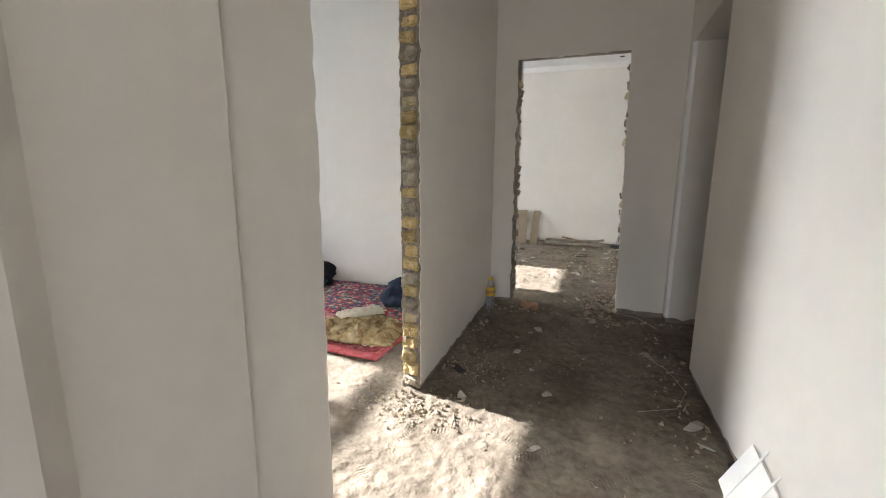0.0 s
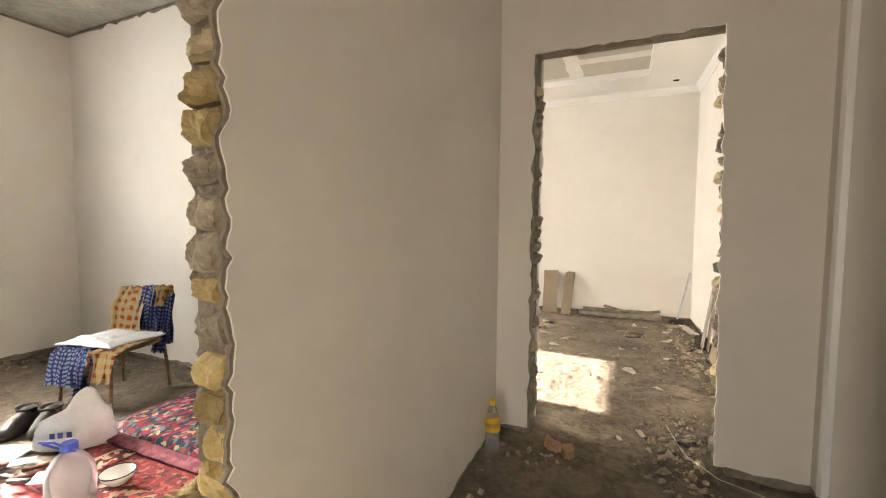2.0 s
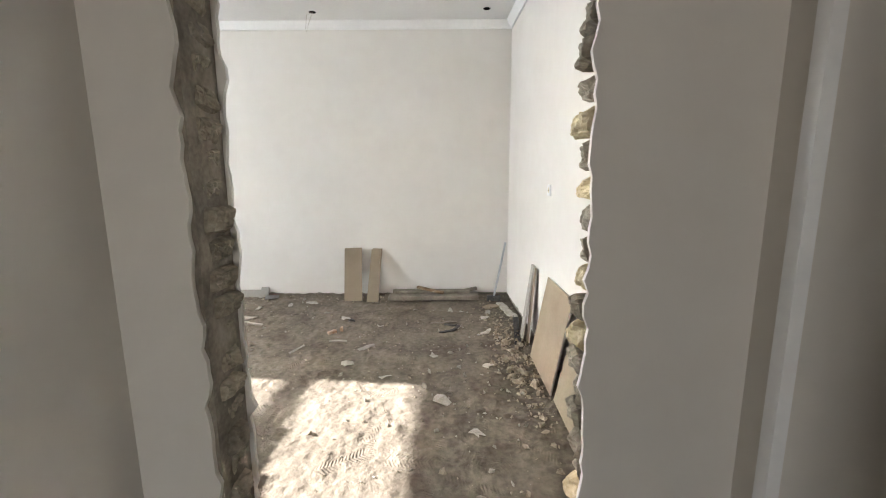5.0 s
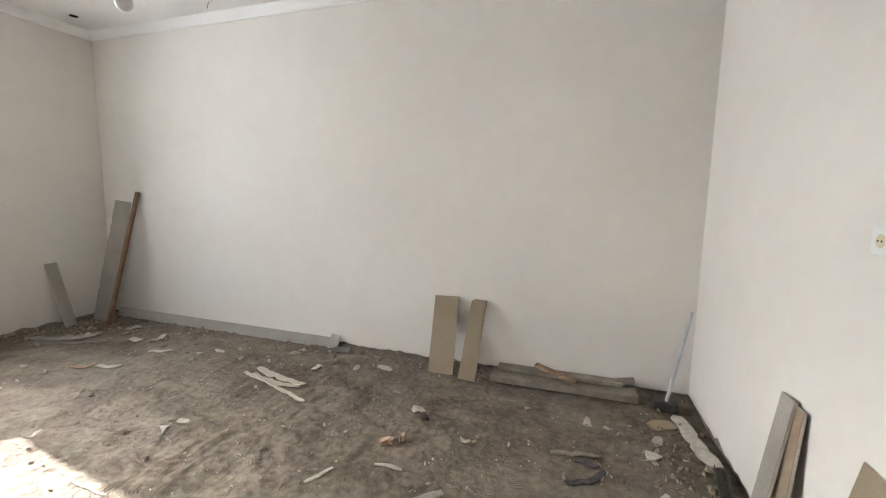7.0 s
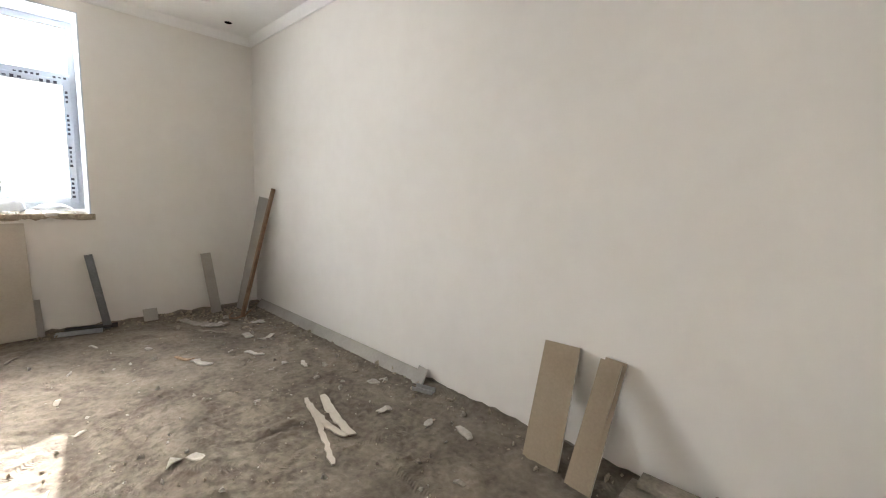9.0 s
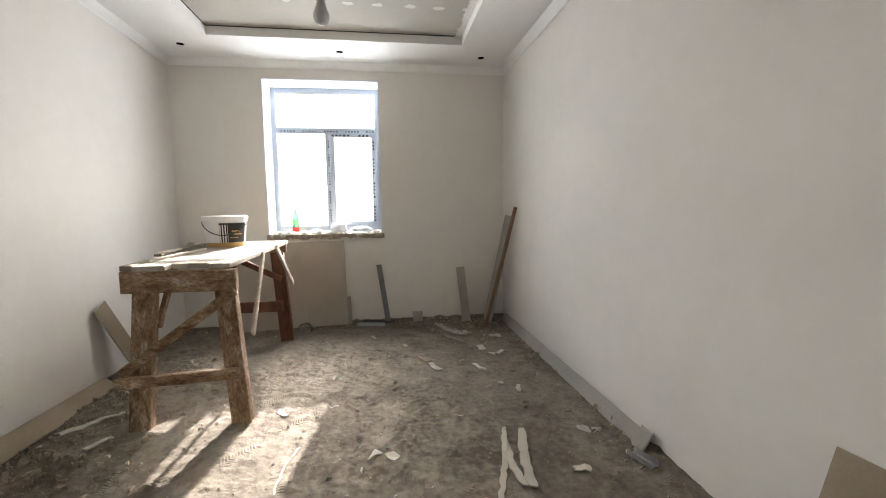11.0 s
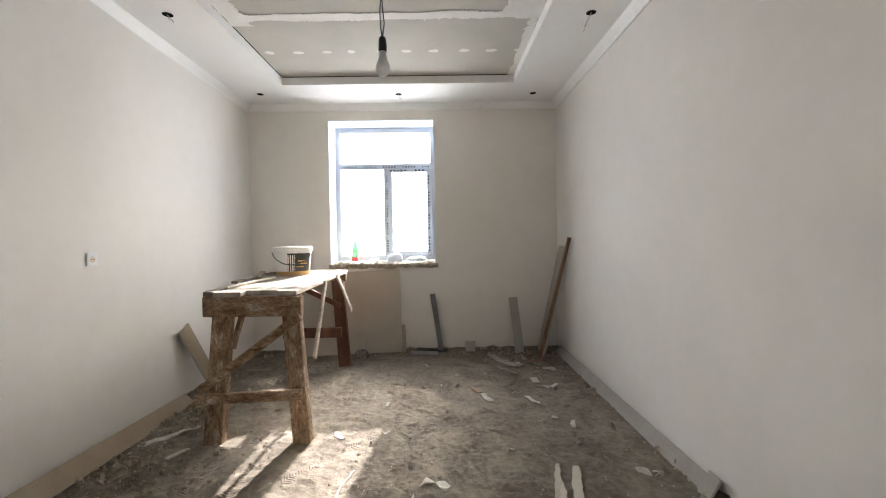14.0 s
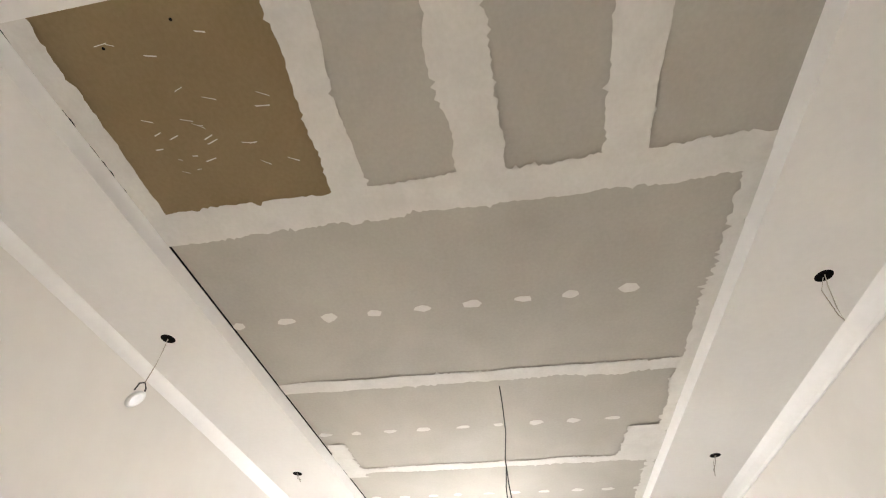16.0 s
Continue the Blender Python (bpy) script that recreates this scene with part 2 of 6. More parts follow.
def floor_height(x, y):
    h = 0.010 * noise.noise((x * 1.7, y * 1.7, 0)) + 0.010 * noise.noise((x * 5.1, y * 5.1, 3)) + 0.013 * abs(noise.noise((x * 9, y * 9, 5))) + 0.012 * abs(noise.noise((x * 19, y * 19, 8)))
    lump = noise.noise((x * 13 + 40, y * 13, 2))
    h += 0.014 * max(0.0, lump - 0.18) + 0.003 * noise.noise((x * 37, y * 37, 6))
    wall = min(abs(7.58 - y), abs(x + 5.06)) if y > 3.9 else 9.0
    return h - 0.012 + 0.028 * math.exp(-(wall / 0.07) ** 2)


def build_floor():
    nx, ny, x0, y0, step = 528, 620, -5.2, -2.15, 0.016
    verts = [(x0 + i * step, y0 + j * step, floor_height(x0 + i * step, y0 + j * step)) for j in range(ny) for i in range(nx)]
    faces = [(j * nx + i, j * nx + i + 1, (j + 1) * nx + i + 1, (j + 1) * nx + i) for j in range(ny - 1) for i in range(nx - 1)]
    me = bpy.data.meshes.new("floor")
    me.from_pydata(verts, [], faces)
    me.materials.append(DIRT)
    for p in me.polygons:
        p.use_smooth = True
    return structure(new("floor", me), "trampled dusty earth floor with footprints", "floor")


build_floor()

SKIN = 0.014


def wall_slab(name, lo, hi, label):
    """The masonry core of a wall."""
    return structure(part(name, box(bmesh.new(), lo, hi), MORTAR), label, "wall")


def skin(parent, axis, plane, facing, rings, name="plaster"):
    """Plaster in front of a wall: outlines in (u, z), u along the wall. The plane is its face; it is SKIN thick towards the wall."""
    bm = bmesh.new()
    for ring in rings:
        if axis == "x":
            outline(bm, [(plane, u, v) for u, v in ring], (-facing * SKIN, 0, 0))
        else:
            outline(bm, [(u, plane, v) for u, v in ring], (0, -facing * SKIN, 0))
    return part(name, bm, PLASTER, parent)


def foot(u0, u1, seed, high=0.035, amp=0.03):
    """The torn lower edge of plaster from u0 to u1."""
    return [tuple(p) for p in ragged((u0, high), (u1, high), amp, 0.05, seed)]


def plain(u0, u1, v1, seed, v0=None):
    if v0 is not None:
        return [(u0, v0), (u1, v0), (u1, v1), (u0, v1)]
    return foot(u0, u1, seed) + [(u1, v1), (u0, v1)]


def doorway(u0, u1, v1, d0, d1, dh, seed, slope=0.0, narrow=0.0):
    """The outline of a wall with a hacked doorway from d0 to d1, a little narrower at its head."""
    left = [tuple(p) for p in ragged((d0, 0.035), (d0, dh), 0.022, 0.03, seed)]
    over = [tuple(p) for p in ragged((d0, dh), (d1 - narrow, dh + slope), 0.018, 0.035, seed + 1)]
    right = [tuple(p) for p in ragged((d1 - narrow, dh + slope), (d1, 0.035), 0.022, 0.03, seed + 2)]
    return foot(u0, d0, seed + 3)[:-1] + left + over[1:] + right[1:] + foot(d1, u1, seed + 4)[1:] + [(u1, v1), (u0, v1)]


def window_rings(u0, u1, v1, w0, w1, s, h, seed):
    """A wall with a window: below with a broken sill line, sides and above."""
    below = foot(u0, u1, seed) + [(u1, s)] + [tuple(p) for p in ragged((w1, s), (w0, s), 0.02, 0.04, seed + 1)] + [(u0, s)]
    return [below, [(u0, s), (w0, s), (w0, h), (u0, h)], [(w1, s), (u1, s), (u1, h), (w1, h)], [(u0, h), (u1, h), (u1, v1), (u0, v1)]]


X_WEST, X_EAST, Y_SOUTH, Y_NORTH, CEIL = -5.06, 0.715, 3.86, 7.58, 3.0
Y_DOOR = 3.97
WIN_0, WIN_1, SILL, HEAD = 4.81, 6.10, 1.07, 2.82
BED_0, BED_1 = 1.44, 2.73
BED_Y = 3.71
DOOR_0, DOOR_1, DOOR_H = -0.585, 0.335, 2.15
TOP = 3.3

# facade with its two windows
bm = bmesh.new()
for lo, hi, z0, z1 in ((-2.2, BED_0, 0, TOP), (BED_0, BED_1, -0.3, SILL), (BED_0, BED_1, HEAD, TOP), (BED_1, WIN_0, 0, TOP),
                       (WIN_0, WIN_1, -0.3, SILL), (WIN_0, WIN_1, HEAD, TOP), (WIN_1, 7.9, 0, TOP)):
    box(bm, (X_WEST - 0.5, lo, min(z0, -0.3)) if z0 == 0 else (X_WEST - 0.5, lo, z0), (X_WEST - SKIN, hi, z1))
wall_west = structure(part("wall_west", bm, MORTAR), "masonry outer wall with plastered inner face", "wall")
skin(wall_west, "x", X_WEST, 1, window_rings(Y_SOUTH, Y_NORTH, TOP, WIN_0, WIN_1, SILL, HEAD, 11))
skin(wall_west, "x", X_WEST, 1, window_rings(-2.0, BED_Y, 2.985, BED_0, BED_1, SILL, HEAD, 15))
bm = bmesh.new()
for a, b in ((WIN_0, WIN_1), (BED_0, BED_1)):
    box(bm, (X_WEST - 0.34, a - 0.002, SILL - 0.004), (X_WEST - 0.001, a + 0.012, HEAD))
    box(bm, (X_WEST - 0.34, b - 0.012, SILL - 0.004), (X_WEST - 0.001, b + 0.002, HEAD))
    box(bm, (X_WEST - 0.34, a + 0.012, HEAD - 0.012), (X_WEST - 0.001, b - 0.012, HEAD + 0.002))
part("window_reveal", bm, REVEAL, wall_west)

wall_north = wall_slab("wall_north", (X_WEST - 0.014, Y_NORTH + SKIN, -0.2), (X_EAST + 0.4, Y_NORTH + 0.25, TOP), "plastered masonry wall with a torn lower edge")
skin(wall_north, "y", Y_NORTH, -1, [plain(X_WEST, X_EAST, TOP, 21)])


def east_x(y):
    """The east wall runs a little askew."""
    return X_EAST + 0.03 * (Y_NORTH - y)


bm = outline(bmesh.new(), [(east_x(3.83) + SKIN, 3.83, -0.2), (east_x(3.83) + 0.25, 3.83, -0.2), (east_x(3.83) + 0.25, Y_NORTH + 0.014, -0.2), (east_x(Y_NORTH) + SKIN, Y_NORTH + 0.014, -0.2)], (0, 0, TOP + 0.2))
wall_east = structure(part("wall_east", bm, MORTAR), "white plastered masonry wall", "wall")
bm = outline(bmesh.new(), [(east_x(u), u, v) for u, v in plain(Y_DOOR, Y_NORTH, TOP, 25)], (SKIN, 0, 0))
part("plaster", bm, PLASTER, wall_east)

# wall between the hall and the room, with the hacked doorway
bm = bmesh.new()
Y_HALL = 3.79
box(bm, (-5.07, BED_Y + SKIN, -0.2), (-0.98, Y_SOUTH - SKIN, TOP))
box(bm, (-0.98, Y_HALL + SKIN, -0.2), (-0.66, Y_SOUTH - SKIN, TOP))
box(bm, (-0.66, Y_HALL + SKIN, -0.2), (DOOR_0 - 0.012, Y_DOOR - SKIN, TOP))
box(bm, (DOOR_1 + 0.055, Y_HALL + SKIN, -0.2), (east_x(Y_DOOR) + SKIN, Y_DOOR - SKIN, TOP))
box(bm, (DOOR_0 - 0.012, Y_HALL + SKIN, DOOR_H + 0.062), (DOOR_1 + 0.055, Y_DOOR - SKIN, TOP))
wall_door = structure(part("wall_south", bm, MORTAR), "plastered brick partition with a hacked-out doorway", "wall")

def south_y(x):
    """The south wall of the room runs askew, up to the doorway's pier."""
    return Y_SOUTH + 0.025 * (x - X_WEST)


part("plaster", outline(bmesh.new(), [(u, south_y(u), v) for u, v in plain(X_WEST, -0.655, TOP, 33)], (0, -SKIN, 0)), PLASTER, wall_door)
skin(wall_door, "y", Y_DOOR, 1, [doorway(-0.66, east_x(Y_DOOR), TOP, DOOR_0, DOOR_1 + 0.05, DOOR_H + 0.09, 31, 0.005)])
skin(wall_door, "y", Y_HALL, -1, [doorway(-0.90, 0.718, TOP, DOOR_0 - 0.02, DOOR_1, DOOR_H + 0.04, 36, 0.005, 0.035)])
skin(wall_door, "y", BED_Y, -1, [foot(X_WEST, -0.9, 41) + [tuple(p) for p in ragged((-0.9, 2.985), (X_WEST, 2.985), 0.035, 0.04, 43)]])

# partition between the hall and the bedding room, broken open
PIER_Y, NEAR_Y, NEAR_X, HALF = 1.94, 1.06, -0.76, 0.118
def hall_x(y):
    return -0.775 - 0.012 * (y - 1.95)


def partition(name, y0, y1, x_at, seed, label, ragged_end):
    bm = bmesh.new()
    e0 = y0 + (0.02 if ragged_end == 0 else 0)
    e1 = y1 - (0.02 if ragged_end else 0)
    pts = [(x_at(e0) - SKIN, e0), (x_at(e1) - SKIN, e1), (x_at(e1) - HALF, e1), (x_at(e0) - HALF, e0)]
    outline(bm, [(x, y, -0.2) for x, y in pts], (0, 0, TOP + 0.2))
    w = structure(part(name, bm, MORTAR), label, "wall")
    bm = bmesh.new()
    for off, th in ((0.0, -SKIN), (-HALF, -SKIN)):
        if ragged_end == 0 and off:
            y0 += 0.05
        bot = foot(y0, y1, seed)
        if ragged_end == 0:
            side = [tuple(p) for p in ragged((y0, TOP), (y0, 0.03), 0.035, 0.018, seed + 2)]
            ring = bot + [(y1, TOP)] + side[:-1]
        else:
            side = [tuple(p) for p in ragged((y1, 0.03), (y1, TOP), 0.02, 0.04, seed + 2)]
            ring = bot + side[1:] + [(y0, TOP)]
        outline(bm, [(x_at(u) + off, u, v) for u, v in ring], (th, 0, 0))
        if ragged_end == 0 and not off:
            coat = [(y0 + 0.12, 0.06)] + [(u - 0.008 + 0.006 * noise.noise((v * 40, 1, seed)), v) for u, v in side[::-1]] + [(y0 + 0.12, TOP)]
            part("mortar_coat", outline(bmesh.new(), [(x_at(u) - 0.0045, u, v) for u, v in coat], (-0.009, 0, 0)), MORTAR, w)
        seed += 9
    part("plaster", bm, PLASTER, w)
    return w


wall_pier = partition("wall_hall_west", PIER_Y, 3.80, hall_x, 51, "half-brick partition with its broken end left bare", 0)
wall_near = partition("wall_entry_west", -2.0, NEAR_Y, lambda y: NEAR_X, 61, "plastered partition with a ragged broken edge", 1)
bm = box(bmesh.new(), (-0.9, NEAR_Y, 2.3), (-0.77, PIER_Y, TOP))
structure(part("lintel_wall", bm, PLASTER), "plastered wall over the broken opening", "wall")

# east side of the hall: near wall, opening, jamb
HEX, OPEN_0, OPEN_1, OPEN_H, THICK = 0.70, 2.69, 3.69, 2.19, 0.50
JAMB = 0.715
bm = bmesh.new()
box(bm, (HEX + SKIN, -2.2, -0.2), (HEX + THICK - SKIN, OPEN_0 - SKIN, TOP))
box(bm, (JAMB + SKIN, OPEN_1 + SKIN, -0.2), (HEX + THICK - SKIN, 4.0, TOP))
wall_hall_east = structure(part("wall_hall_east", bm, MORTAR), "thick plastered wall with a wide plain opening", "wall")
skin(wall_hall_east, "x", HEX, -1, [plain(-2.0, OPEN_0, TOP, 71)])
skin(wall_hall_east, "x", JAMB, -1, [plain(OPEN_1 + 0.026, Y_HALL, TOP, 72)])
skin(wall_hall_east, "x", HEX + THICK, 1, [plain(-2.0, OPEN_0, TOP, 73), plain(OPEN_1, 4.52, TOP, 74)])
skin(wall_hall_east, "y", OPEN_1, -1, [plain(JAMB + 0.026, HEX + THICK - SKIN, OPEN_H, 75)])
skin(wall_hall_east, "y", OPEN_0, 1, [plain(HEX + SKIN, HEX + THICK - SKIN, OPEN_H, 76)])
bm = bmesh.new()
outline(bm, [(HEX, OPEN_0, OPEN_H), (JAMB, OPEN_1 + 0.04, OPEN_H), (HEX + THICK, OPEN_1 + 0.04, OPEN_H), (HEX + THICK, OPEN_0, OPEN_H)], (0, 0, TOP - OPEN_H))
part("header", bm, PLASTER, wall_hall_east)

# side room beyond the opening, with a dark doorway
SIDE_Y, DARK_0, DARK_1, DARK_H = 4.52, 1.40, 2.10, 2.22
bm = bmesh.new()
box(bm, (HEX + THICK, SIDE_Y + SKIN, -0.2), (DARK_0, SIDE_Y + 0.16, TOP))
box(bm, (DARK_1 + 0.012, SIDE_Y + SKIN, -0.2), (3.2, SIDE_Y + 0.16, TOP))
box(bm, (DARK_0, SIDE_Y + SKIN, DARK_H), (DARK_1 + 0.012, SIDE_Y + 0.16, TOP))
wall_side = structure(part("wall_side_room", bm, MORTAR), "plastered wall with a dark unlit doorway", "wall")
skin(wall_side, "y", SIDE_Y, -1, [doorway(HEX + THICK, 3.1, TOP, DARK_0, DARK_1, DARK_H, 81)])
for name, lo, hi in (("wall_side_east", (3.1, 0.4, -0.2), (3.3, 6.2, TOP)), ("wall_side_south", (HEX + THICK, 0.3, -0.2), (3.3, 0.4, TOP)),
                     ("wall_closet_north", (HEX + THICK, 6.0, -0.2), (3.3, 6.2, TOP)), ("wall_closet_west", (1.0, 4.9, -0.2), (1.2, 6.2, TOP)),
                     ("wall_bedding_south", (-5.2, -2.2, -0.2), (-0.9, -2.0, TOP))):
    structure(part(name, box(bmesh.new(), lo, hi), PLASTER), "plain plastered closing wall", "wall")

# Unseen south wall; its doorway is assumed, to let the added fill in.
bm = bmesh.new()
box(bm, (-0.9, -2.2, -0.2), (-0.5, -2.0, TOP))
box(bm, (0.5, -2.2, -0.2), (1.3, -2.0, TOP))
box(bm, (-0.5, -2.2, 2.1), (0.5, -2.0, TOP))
structure(part("wall_entry_south", bm, PLASTER), "unseen plastered wall with a doorway added for the hall's fill light", "wall")

# ceilings
bm = box(bmesh.new(), (-5.5, -2.1, 3.01), (-0.79, BED_Y, 3.25))
for y in (-0.9, 0.29, 1.48, 2.67):
    box(bm, (-5.06, y, 3.004), (-0.92, y + 0.008, 3.011))
structure(part("ceiling_bedding_room", bm, CONCRETE), "bare grey concrete slab ceiling", "ceiling")
bm = box(bmesh.new(), (-0.78, -2.1, 3.0), (3.3, 3.80, 3.25))
box(bm, (1.0, 3.80, 3.0), (3.3, 6.2, 3.25))
structure(part("ceiling_hall", bm, PLASTER), "plain plastered ceiling", "ceiling")
TRAY = (-4.40, 0.10, 4.52, 6.955)
bm = bmesh.new()
box(bm, (X_WEST - 0.02, Y_SOUTH - 0.02, CEIL), (TRAY[0], Y_NORTH + 0.02, CEIL + 0.12))
box(bm, (TRAY[1], Y_SOUTH - 0.02, CEIL), (X_EAST + 0.14, Y_NORTH + 0.02, CEIL + 0.12))
box(bm, (TRAY[0], Y_SOUTH - 0.02, CEIL), (TRAY[1], TRAY[2], CEIL + 0.12))
box(bm, (TRAY[0], TRAY[3], CEIL), (TRAY[1], Y_NORTH + 0.02, CEIL + 0.12))
structure(part("ceiling_ring", bm, PAINT), "white painted dropped ceiling border", "ceiling")
bm = box(bmesh.new(), (TRAY[0] - 0.2, TRAY[2] - 0.2, CEIL + 0.085), (TRAY[1] + 0.2, TRAY[3] + 0.2, CEIL + 0.1))
structure(part("ceiling_tray", bm, BOARD_GREY), "unpainted gypsum board ceiling with filled joints", "ceiling")
bm = box(bmesh.new(), (-5.6, -2.3, 3.26), (3.4, 8.0, 3.5))
structure(part("roof", bm, CONCRETE), "concrete roof slab", "roof")


def window(name, y0, y1):
    """A white profile window: top light, fixed pane and a side sash."""
    x = X_WEST - 0.37
    w = new(name)
    w.matrix_world = Matrix.Translation((x, y0, SILL))
    wide, high = y1 - y0, HEAD - SILL
    structure(w, "white plastic window with protective film left on", "window")
    bm = bmesh.new()
    t = 0.065
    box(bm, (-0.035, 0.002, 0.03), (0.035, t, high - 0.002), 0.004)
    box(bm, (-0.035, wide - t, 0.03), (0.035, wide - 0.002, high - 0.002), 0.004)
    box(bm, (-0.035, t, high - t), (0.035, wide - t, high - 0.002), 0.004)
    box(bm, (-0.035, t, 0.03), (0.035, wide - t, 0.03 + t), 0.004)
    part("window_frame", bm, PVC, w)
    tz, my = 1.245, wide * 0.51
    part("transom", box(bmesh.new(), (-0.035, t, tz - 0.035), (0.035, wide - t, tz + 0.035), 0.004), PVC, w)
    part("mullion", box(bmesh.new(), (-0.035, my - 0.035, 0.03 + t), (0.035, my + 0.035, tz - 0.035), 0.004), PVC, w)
    sash = bmesh.new()
    a, b, c, d = my + 0.02, wide - t + 0.015, 0.03 + t - 0.01, tz - 0.022
    s = 0.06
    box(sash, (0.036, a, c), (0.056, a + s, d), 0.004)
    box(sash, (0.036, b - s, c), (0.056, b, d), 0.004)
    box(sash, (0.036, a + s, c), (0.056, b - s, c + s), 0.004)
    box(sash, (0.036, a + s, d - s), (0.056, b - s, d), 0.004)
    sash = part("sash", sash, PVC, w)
    for lo, hi in (((-0.01, t, tz + 0.035), (0.01, wide - t, high - t)), ((-0.01, t, 0.03 + t), (0.01, my - 0.035, tz - 0.035)), ((-0.01, my + 0.035, 0.03 + t), (0.01, wide - t, tz - 0.035))):
        pane = part("pane", box(bmesh.new(), lo, hi), GLASS, sash if lo[1] > my else w)
        pane.visible_shadow = False
    return w


window("window_1", WIN_0, WIN_1)
window("window_2", BED_0, BED_1)
bm = box(bmesh.new(), (-900, -700, -0.5), (-5.5, 700, -0.31))
structure(part("ground", bm, GROUND), "dry bare ground outside the windows", "ground")


# Glossy white bead, whiter than the walls to carry its skylit brightness.
ENAMEL_BEAD = material("skylit_white_bead", (0.84, 0.85, 0.86), (0.90, 0.90, 0.90), 0.22, 4, 40, 0.0)
# corner bead where the hall's end wall meets the opening's jamb
bm = bmesh.new()
outline(bm, [(JAMB - 0.003, OPEN_1 + 0.030, 0.03), (JAMB + 0.006, OPEN_1 + 0.005, 0.03), (JAMB + 0.030, OPEN_1 - 0.003, 0.03), (JAMB + 0.05, OPEN_1 + 0.02, 0.03), (JAMB + 0.02, OPEN_1 + 0.05, 0.03)], (0, 0, OPEN_H - 0.03))
part("corner_bead", bm, ENAMEL_BEAD, wall_hall_east, "smooth white corner bead, whitened for the sky light on it")
# older coats of plaster by the entry
bm = bmesh.new()
outline(bm, [(-0.76, -2.0, 0.03), (-0.76, 0.725, 0.03), (-0.752, 0.713, 0.03), (-0.751, 0.33, 0.03), (-0.726, 0.275, 0.03), (-0.726, -2.0, 0.03)], (0, 0, TOP - 0.03))
part("plaster_coat", bm, PLASTER, wall_near)
bm = bmesh.new()
edge = [tuple(p) for p in ragged((1.065, 0.0), (1.065, TOP), 0.02, 0.035, 67)]
outline(bm, [(NEAR_X - SKIN, u, v) for u, v in [(0.9, 0.0)] + edge + [(0.9, TOP)]], (-0.05, 0, 0))
part("plaster_edge", bm, PLASTER, wall_near)


# ---- more materials ----
def pattern(name, colours, scale, rough=0.9, bump=0.3, squash=(1, 1, 1), feature="F1", distort=0.0):
    """Printed cloth: cells of a few flat dyes, broken up by weave."""
    mt = bpy.data.materials.new(name)
    mt.use_nodes = True
    t = mt.node_tree
    bsdf = t.nodes["Principled BSDF"]
    co, mp, vo, ramp = (t.nodes.new(n) for n in ("ShaderNodeTexCoord", "ShaderNodeMapping", "ShaderNodeTexVoronoi", "ShaderNodeValToRGB"))
    mp.inputs["Scale"].default_value = squash
    t.links.new(co.outputs["Object"], mp.inputs["Vector"])
    warp = t.nodes.new("ShaderNodeTexNoise")
    warp.inputs["Scale"].default_value = scale * 0.7
    t.links.new(mp.outputs["Vector"], warp.inputs["Vector"])
    mx = t.nodes.new("ShaderNodeVectorMath")
    mx.operation = "MULTIPLY_ADD"
    mx.inputs[1].default_value = (distort,) * 3
    t.links.new(warp.outputs["Color"], mx.inputs[0])
    t.links.new(mp.outputs["Vector"], mx.inputs[2])
    vo.feature = feature
    vo.inputs["Scale"].default_value = scale
    t.links.new(mx.outputs["Vector"], vo.inputs["Vector"])
    ramp.color_ramp.interpolation = "CONSTANT"
    el = ramp.color_ramp.elements
    while len(el) < len(colours):
        el.new(0.5)
    for i, c in enumerate(colours):
        el[i].position = i / len(colours)
        el[i].color = (*c, 1)
    sep = t.nodes.new("ShaderNodeSeparateColor")
    t.links.new(vo.outputs["Color"], sep.inputs["Color"])
    t.links.new(sep.outputs["Red"], ramp.inputs["Fac"])
    t.links.new(ramp.outputs["Color"], bsdf.inputs["Base Color"])
    bsdf.inputs["Roughness"].default_value = rough
    weave = t.nodes.new("ShaderNodeTexNoise")
    weave.inputs["Scale"].default_value = 220
    t.links.new(co.outputs["Object"], weave.inputs["Vector"])
    bp = t.nodes.new("ShaderNodeBump")
    bp.inputs["Strength"].default_value, bp.inputs["Distance"].default_value = bump, 0.004
    t.links.new(weave.outputs["Fac"], bp.inputs["Height"])
    t.links.new(bp.outputs["Normal"], bsdf.inputs["Normal"])
    return mt


